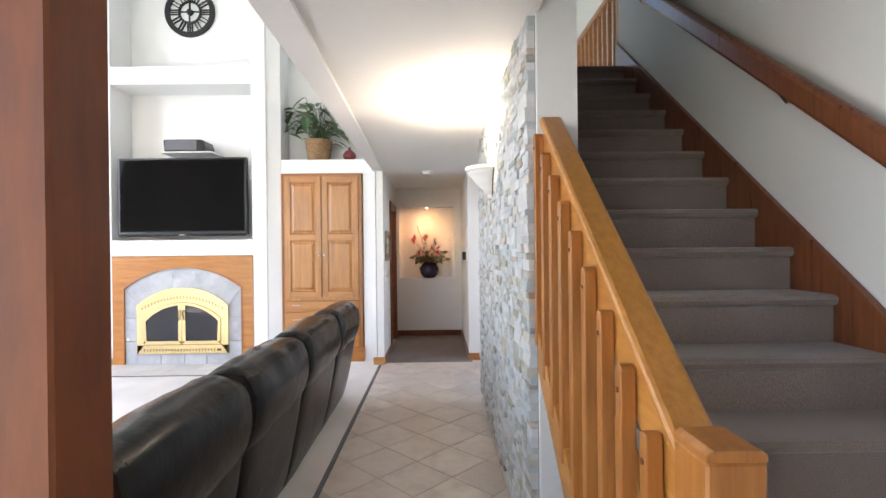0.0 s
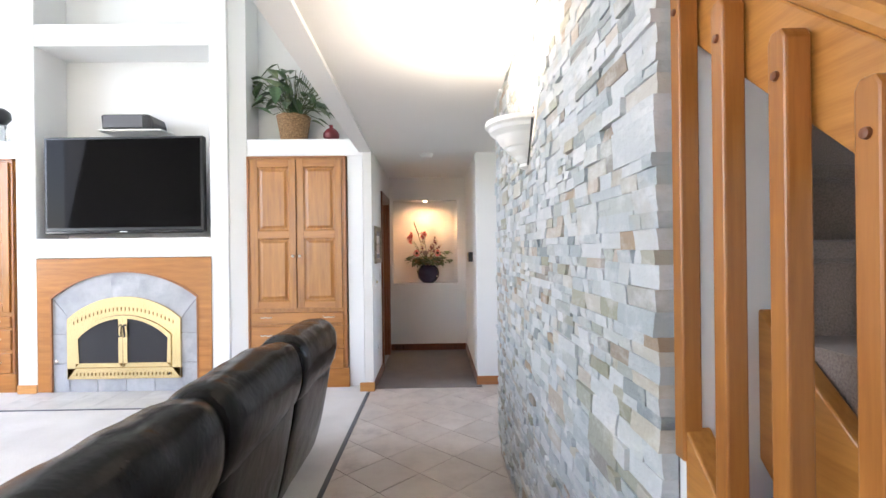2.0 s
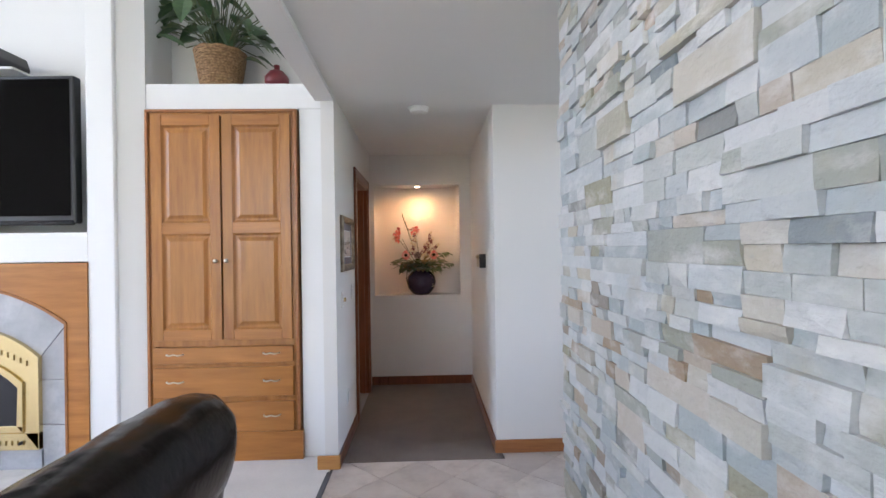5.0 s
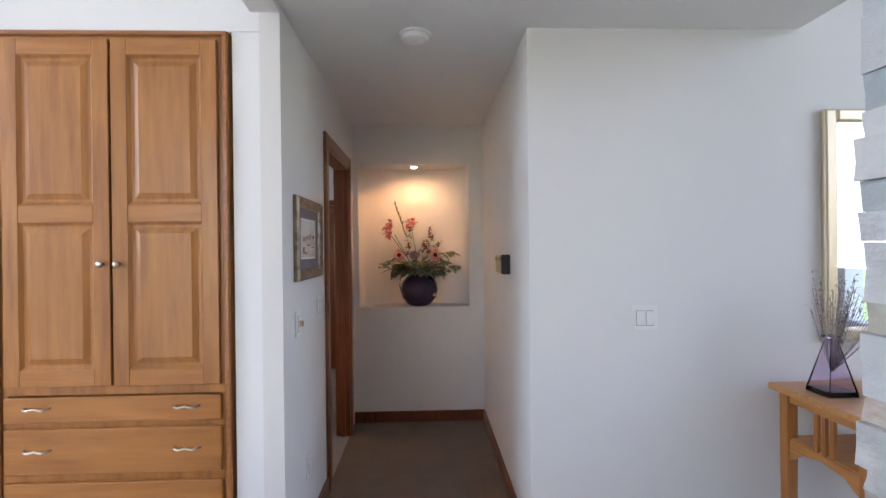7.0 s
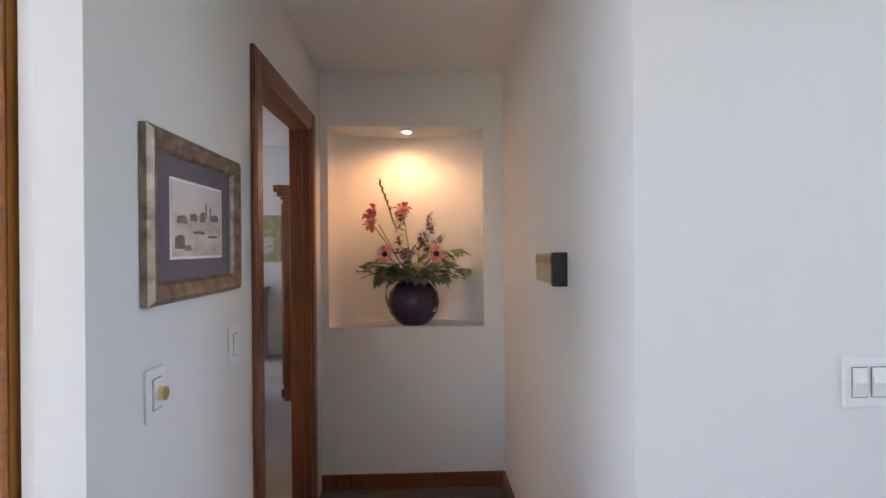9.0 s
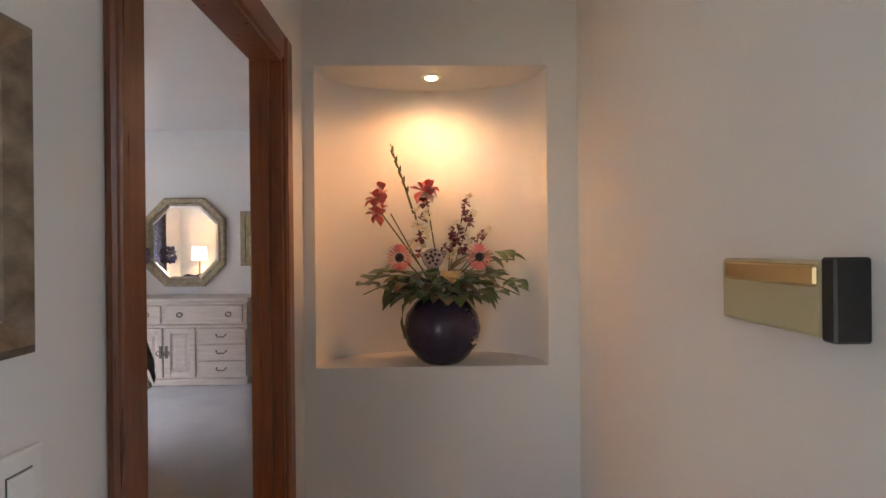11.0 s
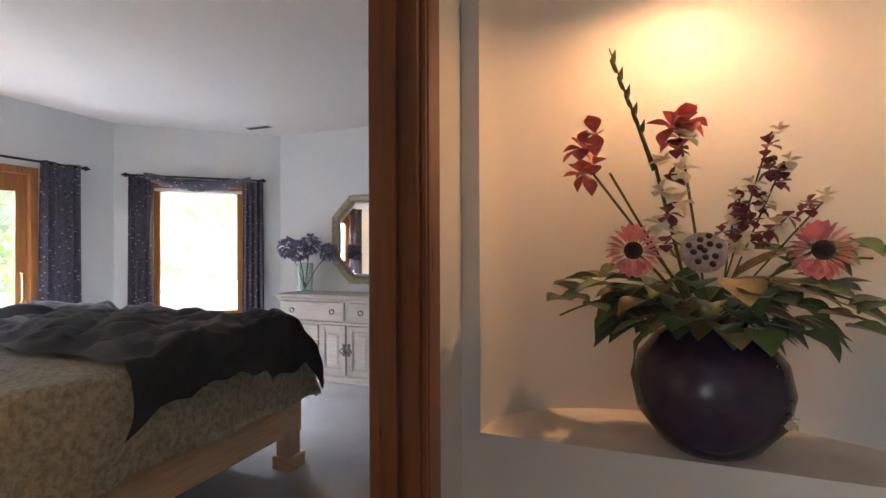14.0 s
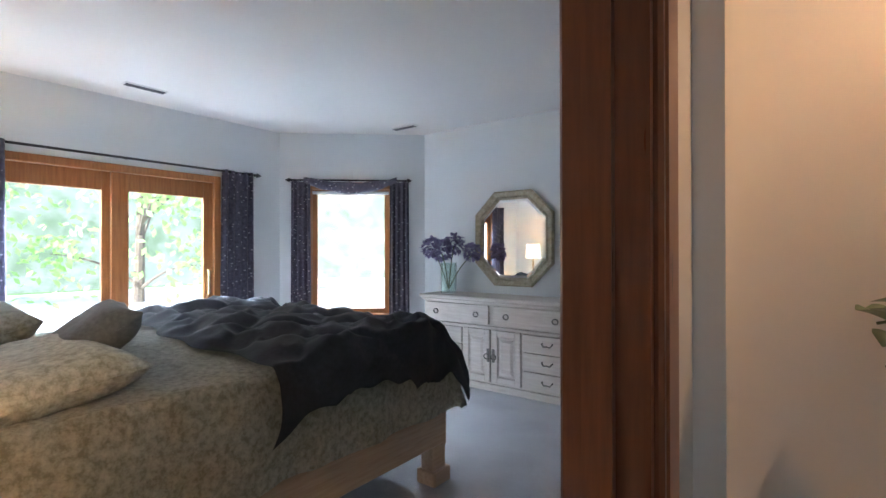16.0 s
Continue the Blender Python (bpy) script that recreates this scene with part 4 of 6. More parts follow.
def switch_plate(x, y, z, rz, n=2, label="white double rocker light switch", cat="light switch", name="light_switch"):
    s = thing(name, label, cat, (x, y, z), rz)
    w = 0.013 + 0.0235 * n
    part("plate", box((-w, -0.009, -0.058), (w, 0, 0.058), 0.004, 2), PLASTIC, s)
    for k in range(n):
        cx = (k - (n - 1) / 2) * 0.046
        # Grey sheet behind the rocker stands for the shade in its gap.
        part("gap_shade", box((cx - 0.0185, -0.0096, -0.035), (cx + 0.0185, -0.0088, 0.035)), GREYM, s)
        r = part("rocker", prism([(-0.010, -0.033), (-0.017, 0.0), (-0.012, 0.033), (-0.004, 0.033), (-0.004, -0.033)], cx - 0.0165, cx + 0.0165, "x"), PLASTIC, s)
    return s


switch_plate(1.105, 6.03, 1.097, 0)
switch_plate(-0.5, 6.50, 1.11, 90, 1, "white single rocker switch by the doorway")
switch_plate(-0.5, 6.23, 0.36, 90, 1, "white wall outlet low on the hall wall", "outlet", "wall_outlet")
s = switch_plate(-0.5, 6.06, 1.09, 90, 1, "off-white dimmer plate with a brass knob", "light switch", "dimmer_switch")
part("dimmer_knob", lathe([(0, 0), (0.016, 0), (0.015, 0.016), (0, 0.018)], 18, m=Matrix.Translation((0.0, -0.012, 0.0)) @ FACE), BRASS, s)
dl = thing("niche_spotlight", "small recessed warm spotlight in the niche top", "spotlight", (0.0, 7.91, NZ1))
part("trim_ring", lathe([(0.026, -0.004), (0.045, -0.004), (0.045, 0), (0.026, 0), (0.026, -0.004)], 24), PLASTIC, dl)
part("bulb", lathe([(0, -0.012), (0.016, -0.008), (0.024, -0.001), (0, 0.0)], 18), BULB, dl)

# vase and flowers
vs = thing("round_vase", "dark plum glazed round vase with flowers in the niche", "vase", (0.035, 7.875, NZ0))
VASE = Mat("plum_glaze", (0.030, 0.020, 0.035), 0.22)
_w = VASE.noise(30, 5)
VASE.color(VASE.ramp(_w, [(0.3, (0.034, 0.022, 0.046)), (0.75, (0.046, 0.031, 0.060))])).rough(_w, 0.2, 0.26)
part("body", lathe([(0, 0), (0.075, 0), (0.10, 0.018), (0.145, 0.075), (0.157, 0.135), (0.145, 0.195), (0.105, 0.245), (0.072, 0.262), (0.075, 0.278), (0.062, 0.278), (0.06, 0.26), (0, 0.25)], 36), VASE.m, vs, smooth=True)
bq = thing("flower_arrangement", "silk bouquet of gerberas, lilies and ivy in the vase", "flowers", (0.035, 7.875, NZ0))
PINK = cloth("pink_petal", (0.74, 0.20, 0.22), (0.82, 0.31, 0.31), 60, 0.6, 0.1)
CORAL = cloth("coral_petal", (0.80, 0.14, 0.12), (0.90, 0.28, 0.23), 60, 0.6, 0.1)
CREAM = cloth("cream_petal", (0.70, 0.60, 0.42), (0.80, 0.72, 0.55), 60, 0.6, 0.1)
BURG = cloth("burgundy_petal", (0.16, 0.03, 0.05), (0.28, 0.06, 0.09), 60, 0.6, 0.1)
POD = cloth("lotus_pod", (0.22, 0.17, 0.17), (0.42, 0.34, 0.32), 60, 0.8, 0.2)
DARKC = cloth("flower_heart", (0.02, 0.01, 0.012), (0.05, 0.02, 0.02), 200, 0.9, 0.5)
NECK = Vector((0, 0, 0.27))


def curve(a, b, sag, n=8):
    a, b = Vector(a), Vector(b)
    return [a.lerp(b, i / n) + Vector((0, 0, sag * math.sin(math.pi * i / n))) for i in range(n + 1)]


def stalk(tip, sag=0.03, r=0.003):
    part("stem", tube(curve(NECK + Vector((rnd.uniform(-0.03, 0.03), rnd.uniform(-0.03, 0.03), -0.02)), tip, sag), r, 5), STEM, bq)


def gerbera(x, y, z, r):
    stalk((x, y + 0.02, z), 0.02)
    f = bmesh.new()
    for row, (n, rr) in enumerate(((22, 1.0), (18, 0.78))):
        for k in range(n):
            a = 2 * math.pi * (k + 0.5 * row) / n
            w = Vector((math.cos(a), -0.25 - 0.2 * row, math.sin(a)))
            leaf((x + 0.3 * r * math.cos(a), y, z + 0.3 * r * math.sin(a)), w, r * 0.74 * rr, r * 0.46, -0.0, f, 1.6)
    fl = part("gerbera", f, PINK, bq, "pink gerbera with dark heart", True)
    b = lathe([(0, 0.020), (r * 0.22, 0.016), (r * 0.33, 0.006), (r * 0.33, 0), (0, 0)], 18, m=Matrix.Translation((x, y - 0.008, z)) @ FACE)
    part("flower_heart", b, DARKC, fl)


def lily(x, y, z, r, mat, n=6, face=(0, -0.8, 0.4)):
    f = bmesh.new()
    up = Vector(face).normalized()
    q_ = up.to_track_quat("Z", "Y")
    for k in range(n):
        a = 2 * math.pi * k / n + rnd.uniform(-0.2, 0.2)
        w = q_ @ Vector((math.cos(a), math.sin(a), rnd.uniform(0.25, 0.8)))
        leaf((x, y, z), w, r * rnd.uniform(0.8, 1.1), r * 0.8, rnd.uniform(0, 0.3), f, 1.15)
    part("blossom", f, mat, bq, smooth=True)


GY = -0.215
gerbera(-0.155, GY, 0.428, 0.050)
gerbera(0.135, GY, 0.428, 0.050)
for x, z in ((-0.235, 0.62), (-0.26, 0.66), (-0.23, 0.69), (-0.255, 0.60)):
    lily(x, -0.06, z, 0.05, CORAL, 6, (rnd.uniform(-1, 0.3), -0.8, rnd.uniform(-0.3, 0.6)))
stalk((-0.235, -0.06, 0.60), 0.0)
stalk((-0.20, -0.06, 0.60), 0.0)
for x, z in ((-0.06, 0.665), (-0.045, 0.70), (-0.075, 0.69)):
    lily(x, -0.06, z, 0.05, CORAL, 6, (rnd.uniform(-1, 1), -0.8, 0.4))
stalk((-0.06, -0.06, 0.67), 0.0)
part("bud_spike", tube([(-0.11, -0.06, 0.60), (-0.15, -0.05, 0.73), (-0.175, -0.05, 0.80), (-0.20, -0.05, 0.88)], 0.0055, 6, taper=0.3), STEM, bq)
stalk((-0.11, -0.06, 0.62), 0.0, 0.004)
for k in range(9):
    t_ = k / 8
    part("bud", leaf((-0.135 - 0.058 * t_, -0.055, 0.68 + 0.16 * t_), (-0.5 if k % 2 else 0.2, -0.4, 1), 0.034, 0.014, 0.0), STEM, bq)
for k in range(11):
    t_ = k / 10
    mat = CREAM if k % 3 else BURG
    lily(-0.09 + 0.02 * math.sin(k * 2.1) + 0.02 * t_, -0.08, 0.44 + 0.22 * t_, 0.034, mat, 5, (rnd.uniform(-1, 1), -0.8, rnd.uniform(-0.2, 0.8)))
for bx, bz, tx, tz in ((0.03, 0.44, 0.12, 0.60), (0.06, 0.46, 0.10, 0.66), (0.05, 0.43, 0.19, 0.53), (0.0, 0.42, 0.04, 0.54), (0.10, 0.20, 0.12, 0.10)):
    stalk((tx, -0.08, tz), 0.0, 0.002)
    for k in range(9):
        t_ = k / 8
        lily(bx + (tx - bx) * t_ + rnd.uniform(-0.015, 0.015), -0.08, bz + (tz - bz) * t_, 0.026, BURG if k % 4 else CREAM, 5, (rnd.uniform(-1, 1), -0.8, rnd.uniform(-0.5, 0.8)))
b = lathe([(0, 0), (0.015, 0.004), (0.034, 0.03), (0.040, 0.042), (0.036, 0.05), (0, 0.052)], 18, m=Matrix.Translation((-0.035, GY + 0.06, 0.41)) @ Matrix.Rotation(radians(70), 4, "X"))
pod = part("lotus_pod", b, POD, bq, "grey dried lotus seed pod")
for k in range(12):
    a, r_ = k * 2.4, 0.009 * math.sqrt(k)
    part("seed_hole", lathe([(0, 0), (0.006, 0), (0, 0.003)], 8, m=Matrix.Translation((-0.035, GY + 0.06, 0.41)) @ Matrix.Rotation(radians(70), 4, "X") @ Matrix.Translation((r_ * math.cos(a), r_ * math.sin(a), 0.0515))), DARKC, pod)
for k in range(140):
    a = rnd.uniform(0, 6.28)
    e = rnd.uniform(-0.25, 0.9)
    L_ = rnd.uniform(0.03, 0.20)
    w = Vector((math.cos(a), math.sin(a) * 0.6 - 0.35, 0))
    p0 = NECK + Vector((w.x * L_, w.y * L_ * 0.8, 0.02 + L_ * math.sin(e) * 0.75))
    p0.y = min(p0.y, 0.06)
    part("leaf", leaf(p0, (w.x + rnd.uniform(-0.4, 0.4), w.y - 0.2, rnd.uniform(-0.3, 0.5)), rnd.uniform(0.055, 0.10), rnd.uniform(0.055, 0.085), rnd.uniform(0.1, 0.5), shape=0.95), rnd.choice((LEAFA, LEAFA, LEAFY, LEAFY, DRYLEAF)), bq, smooth=True)
for sx, n, z1, yy in ((-1, 9, 0.345, 0.05), (-1, 6, 0.30, -0.06), (1, 10, 0.33, 0.07), (1, 7, 0.43, 0.06), (1, 6, 0.29, -0.05)):
    for k in range(n):
        x = sx * (0.10 + 0.215 * k / n)
        part("ivy_leaf", leaf((x, yy - 0.05 * (k % 2), z1 - 0.02 * math.sin(k)), (sx * rnd.uniform(0.4, 1), rnd.uniform(-0.9, 0.2), rnd.uniform(-0.6, 0.5)), rnd.uniform(0.06, 0.085), rnd.uniform(0.065, 0.085), 0.2, shape=0.8), LEAFY, bq, smooth=True)
    part("ivy_vine", tube(curve(NECK, (sx * 0.31, yy, z1 - 0.02), 0.05), 0.0025, 5), STEM, bq)
for tip in ((0.22, -0.19, 0.30), (0.17, -0.20, 0.33), (0.26, -0.1, 0.50), (0.09, -0.2, 0.42)):
    part("dry_leaf", leaf(NECK + Vector((0.03, -0.08, 0.10)), Vector(tip) - NECK - Vector((0, -0.05, 0.03)), 0.22, 0.03, 0.25), DRYLEAF, bq)
part("ivy_vine", tube([(-0.10, -0.1, 0.30), (-0.15, -0.13, 0.24), (-0.155, -0.14, 0.18), (-0.14, -0.14, 0.12)], 0.006, 5), STEM, bq)

# ---------------------------------------------------------------- foyer
ct = thing("console_table", "oak console table with slatted ends and curved apron", "table", (1.70, 5.52, 0))
part("top", box((-0.04, -0.03, 0.77), (1.25, 0.47, 0.80), 0.008, 2), OAKX, ct)
for x in (0, 1.16):
    for y in (0.0, 0.40):
        part("leg", prism([(x + 0.008, 0), (x + 0.042, 0), (x + 0.05, 0.5), (x + 0.05, 0.77), (x, 0.77), (x, 0.5)], y, y + 0.05, bevel=0.004), OAK, ct)
    b = bmesh.new()
    part("arched_apron", prism([(0.05, 0.56), (0.05, 0.47), (0.12, 0.52), (0.225, 0.535), (0.33, 0.52), (0.40, 0.47), (0.40, 0.56)], x + 0.01, x + 0.035, "x"), OAKY, ct)
    part("top_rail", box((x + 0.01, 0.05, 0.725), (x + 0.035, 0.40, 0.77)), OAKY, ct)
    for k in range(3):
        part("slat", box((x + 0.015, 0.175 + 0.04 * k, 0.56), (x + 0.03, 0.195 + 0.04 * k, 0.725)), OAK, ct)
part("shelf", box((0.02, 0.02, 0.545), (1.19, 0.43, 0.565)), OAKX, ct)
AMETH = glass("amethyst_glass", (0.88, 0.80, 0.92), 0.02)
pv = thing("pyramid_vase", "purple glass pyramid vase with dried twigs", "vase", (1.80, 5.80, 0.80))
own = bmesh.new()
rings = [[own.verts.new((r * math.cos(math.pi / 4 + math.pi / 2 * k), r * math.sin(math.pi / 4 + math.pi / 2 * k), z)) for k in range(4)] for r, z in ((0.088, 0.0), (0.088, 0.012), (0.022, 0.23), (0.034, 0.235), (0.034, 0.245), (0.016, 0.24), (0.076, 0.02))]
for a, b in zip(rings, rings[1:]):
    for k in range(4):
        own.faces.new((a[k], a[(k + 1) % 4], b[(k + 1) % 4], b[k]))
own.faces.new(rings[0])
own.faces.new(rings[-1])
part("body", own, AMETH, pv)
tw = thing("dried_twigs", "bunch of thin dried brown twigs in the purple vase", "dried flowers", (1.80, 5.80, 1.04))
for k in range(54):
    a, L_ = rnd.uniform(0, 6.28), rnd.uniform(0.06, 0.27)
    sp_ = rnd.uniform(0.02, 0.19)
    tip = (sp_ * math.cos(a) * 0.7 + 0.07, sp_ * math.sin(a) * 0.8, L_)
    part("twig", tube(curve((0, 0, -0.15), tip, 0.0, 5), 0.0013, 4), POD, tw)
    if k % 4:
        f = bmesh.new()
        for j in range(9):
            u_ = 0.5 + 0.07 * j
            leaf((tip[0] * u_, tip[1] * u_, -0.15 + (tip[2] + 0.15) * u_), (rnd.uniform(-1, 1), rnd.uniform(-1, 1), 0.5), 0.03, 0.007, 0.2, f)
        tagged(part("seed_heads", f, POD, tw), kind="stuff")
for (x, y), c in (((1.93, 5.66), (0.62, 0.70, 0.72)), ((2.06, 5.72), (0.75, 0.5, 0.55))):
    bt = thing("glass_decanter", "square glass decanter with a coloured stopper", "bottle", (x, y, 0.80))
    own = lathe([(0, 0), (0.075, 0), (0.078, 0.02), (0.078, 0.13), (0.06, 0.165), (0.022, 0.19), (0.022, 0.23), (0.03, 0.235), (0.016, 0.235), (0.016, 0.19), (0.055, 0.15), (0.066, 0.12), (0.066, 0.02), (0, 0.015)], 8)
    part("body", own, glass("decanter_glass", c, 0.02), bt)
    part("stopper", lathe([(0, 0.20), (0.015, 0.20), (0.016, 0.24), (0.032, 0.255), (0.034, 0.285), (0.016, 0.31), (0, 0.312)], 12), glass("rose_glass", (0.6, 0.25, 0.35), 0.03), bt)
fm = thing("wall_mirror", "tall mirror in a narrow gilt frame over the console", "mirror", (1.95, 6.03, 0.98))
for a in ((0, 0.06, 0, 1.08), (0.72, 0.78, 0, 1.08), (0.06, 0.72, 0, 0.06), (0.06, 0.72, 1.02, 1.08)):
    part("frame", box((a[0], -0.035, a[2]), (a[1], 0, a[3]), 0.012, 2), GILT, fm)
part("mirror_glass", box((0.055, -0.015, 0.055), (0.725, -0.005, 1.025)), MIRROR, fm)

# ---------------------------------------------------------------- bedroom
WOODW = wood("window_pine", (0.28, 0.11, 0.035), (0.46, 0.21, 0.075))
w1 = thing("window_1", "wood-framed casement window in the bay", "window", kind="structure")
w1.matrix_world = BAY


def rect_frame(name, x0, x1, z0, z1, y0, y1, w, mat, parent, wz=None):
    wz = wz or w
    b = box((x0, y0, z0), (x0 + w, y1, z1), 0.004)
    box((x1 - w, y0, z0), (x1, y1, z1), 0.004, bm=b)
    box((x0 + w, y0, z0), (x1 - w, y1, z0 + wz), 0.004, bm=b)
    box((x0 + w, y0, z1 - wz), (x1 - w, y1, z1), 0.004, bm=b)
    return part(name, b, mat, parent)


rect_frame("casing", WX0 - 0.02, WX1 + 0.02, WZ0 - 0.02, WZ1 + 0.02, -0.018, 0.03, 0.085, WOODW, w1)
sash = rect_frame("sash", WX0 - 0.005, WX1 + 0.005, WZ0 - 0.005, WZ1 + 0.005, 0.03, 0.08, 0.13, WOODW, w1)
g = part("pane", box((WX0 + 0.1, 0.052, WZ0 + 0.1), (WX1 - 0.1, 0.058, WZ1 - 0.1)), PANE, w1)
g.visible_shadow = False
part("window_sill", box((WX0 - 0.04, -0.05, WZ0 - 0.05), (WX1 + 0.04, 0.03, WZ0 - 0.02), 0.006), WOODW, w1)
part("blind_head", box((WX0 + 0.07, 0.0, WZ1 - 0.12), (WX1 - 0.07, 0.035, WZ1 - 0.085), 0.005), PLASTIC, w1)
part("crank", tube([(0.95, -0.02, WZ0 + 0.06), (0.95, -0.05, WZ0 + 0.075), (1.05, -0.05, WZ0 + 0.07)], 0.008), CHROME, w1)

sd = thing("sliding_door", "wood-framed sliding glass door to the patio", "sliding door", (BX, 0, 0), kind="structure")


def rect_x(name, y0, y1, z0, z1, x0, x1, w, mat, parent, wz):
    b = box((x0, y0, z0), (x1, y0 + w, z1), 0.004)
    box((x0, y1 - w, z0), (x1, y1, z1), 0.004, bm=b)
    box((x0, y0 + w, z0), (x1, y1 - w, z0 + wz), 0.004, bm=b)
    box((x0, y0 + w, z1 - wz), (x1, y1 - w, z1), 0.004, bm=b)
    return part(name, b, mat, parent)


rect_x("casing", SY0 - 0.03, SY1 + 0.03, 0.0, SZ + 0.03, -0.05, 0.018, 0.07, WOODW, sd, 0.07)
for y0, y1, x0 in ((8.56, 9.525, -0.07), (7.615, 8.64, -0.12)):
    lf = rect_x("door_leaf", y0, y1, 0.02, SZ + 0.005, x0, x0 + 0.045, 0.14, WOODW, sd, 0.21)
    g = part("pane", box((x0 + 0.018, y0 + 0.12, 0.18), (x0 + 0.026, y1 - 0.12, SZ - 0.19)), PANE, lf)
    g.visible_shadow = False
part("handle", tube([(-0.02, 9.42, 0.92), (0.02, 9.42, 0.94), (0.025, 9.42, 1.06), (0.02, 9.42, 1.18), (-0.02, 9.42, 1.2)], 0.012), BRASS, sd)

CURT = Mat("navy_curtain", (0.05, 0.05, 0.075), 0.85)
_v = CURT.node("ShaderNodeTexVoronoi", Scale=16.0)
CURT.link(CURT.coord((1, 1, 1.9)), _v.inputs["Vector"])
_n = CURT.noise(30, 4)
_c = CURT.ramp(_n, [(0.3, (0.075, 0.07, 0.10)), (0.7, (0.15, 0.14, 0.19))])
CURT.color(CURT.mix(_c, (0.55, 0.54, 0.57), CURT.ramp(_v.outputs["Distance"], [(0.16, (0.8, 0.8, 0.8)), (0.24, (0, 0, 0))])))
CURT.b.inputs["Sheen Weight"].default_value = 0.3
CURT = CURT.m


def curtain(name, at, way, width, z0, z1, folds, label, tie=0.0):
    c = tagged(new(name), label, "curtain")
    m = Matrix.Translation(at) @ Matrix.Rotation(way, 4, "Z")
    c.matrix_world = m

    def fn(u, v, off=0.0):
        z = z0 + (z1 - z0) * v
        amp = 0.028 * (0.6 + 0.4 * math.sin(u * 7 + 1))
        sq = 1 - tie * math.sin(math.pi * v) * 0.5
        x = (u - 0.5) * width * sq * (1.1 - 0.1 * v)
        return (x, off + amp * math.sin(2 * math.pi * folds * u + 0.5 * math.sin(3 * v)) * (1 - 0.3 * v), z + 0.006 * math.sin(9 * u))
    b = sheet(lambda u, v: fn(u, v), folds * 10, 14)
    bmesh.ops.solidify(b, geom=b.faces[:], thickness=0.003)
    part("drape", b, CURT, c, smooth=True)
    return c


ANG = math.atan2(A1.y - A2.y, A1.x - A2.x)


def bay_pt(s, off, z=0):
    return BAY @ Vector((s, off, z))


curtain("curtain", bay_pt(0.26, -0.07), ANG, 0.22, 0.40, 2.20, 4, "dark navy patterned curtain beside the bay window")
curtain("curtain", bay_pt(1.41, -0.07), ANG, 0.22, 0.40, 2.20, 4, "dark navy patterned curtain beside the bay window")
curtain("curtain", (BX + 0.09, 9.70, 0), math.pi / 2, 0.36, 0.03, 2.24, 5, "dark navy patterned curtain by the sliding door")
curtain("curtain", (BX + 0.09, 7.60, 0), math.pi / 2, 0.44, 0.03, 2.24, 6, "dark navy patterned curtain by the sliding door")
sv = tagged(new("curtain_swag"), "draped navy scarf over the window rod", "curtain")
sv.matrix_world = BAY


def swag(u, v):
    x = 0.30 + 1.08 * u
    dip = 0.09 * math.sin(math.pi * u)
    a = 2 * math.pi * v
    r = 0.035 + 0.03 * math.sin(math.pi * u)
    return (x, -0.07 + 0.04 * math.cos(a), 2.215 - dip + r * math.sin(a) + 0.008 * math.sin(20 * u + 3 * a))


part("drape", sheet(swag, 40, 12), CURT, sv, smooth=True)


def rod(at_a, at_b, label):
    r_ = tagged(new("curtain_rod"), label, "curtain rod")
    part("pole", tube([at_a, at_b], 0.011, 10), IRON, r_)
    d_ = (Vector(at_b) - Vector(at_a)).normalized()
    for p_, s_ in ((Vector(at_a), -1), (Vector(at_b), 1)):
        q_ = (d_ * s_).to_track_quat("Z", "Y").to_matrix().to_4x4()
        part("finial", lathe([(0, 0), (0.018, 0.0), (0.012, 0.012), (0.026, 0.03), (0.018, 0.05), (0, 0.085)], 12, m=Matrix.Translation(p_) @ q_), IRON, r_)
    for t_ in (0.06, 0.5, 0.94):
        p_ = Vector(at_a).lerp(Vector(at_b), t_)
        nrm = Vector((d_.y, -d_.x, 0)) * (1 if d_.y < 0.99 else -1)
        wall = p_ + (Vector((-d_.y, d_.x, 0)) * 0.07)
        part("bracket", tube([p_, wall], 0.008, 6), IRON, r_)


rod(bay_pt(0.16, -0.07, 2.215), bay_pt(1.48, -0.07, 2.215), "black curtain rod with spear finials")
rod((BX + 0.08, 7.42, 2.225), (BX + 0.08, 9.90, 2.225), "long black curtain rod with spear finials")

# bed
QUILT = Mat("sage_quilt", (0.30, 0.29, 0.23), 0.9)
_w = QUILT.noise(36, 6, (1, 1, 1), False, 0.7)
_v = QUILT.node("ShaderNodeTexVoronoi", Scale=18.0)
_v.feature = "DISTANCE_TO_EDGE"
QUILT.link(QUILT.coord(), _v.inputs["Vector"])
_c = QUILT.ramp(_w, [(0.38, (0.31, 0.285, 0.21)), (0.52, (0.49, 0.465, 0.37)), (0.66, (0.64, 0.61, 0.51))])
QUILT.color(_c).bump(QUILT.mix(_w, _v.outputs["Distance"], 0.4), 0.5, 0.012)
QUILT.b.inputs["Sheen Weight"].default_value = 0.3
QUILT = QUILT.m
PINE = wood("blond_pine", (0.40, 0.27, 0.17), (0.56, 0.41, 0.28), grain=(18, 1.2, 18))
X0, X1, Y0, Y1, ZB = -4.02, -2.09, 6.98, 9.24, 0.86
bd = thing("bed", "blond pine bed with a sage patterned quilt, unmade", "bed")
part("side_rail", box((X1 - 0.03, Y0, 0.24), (X1 + 0.01, Y1, 0.43), 0.008), PINE, bd)
part("side_rail", box((X0 - 0.01, Y0, 0.24), (X0 + 0.03, Y1, 0.43), 0.008), PINE, bd)
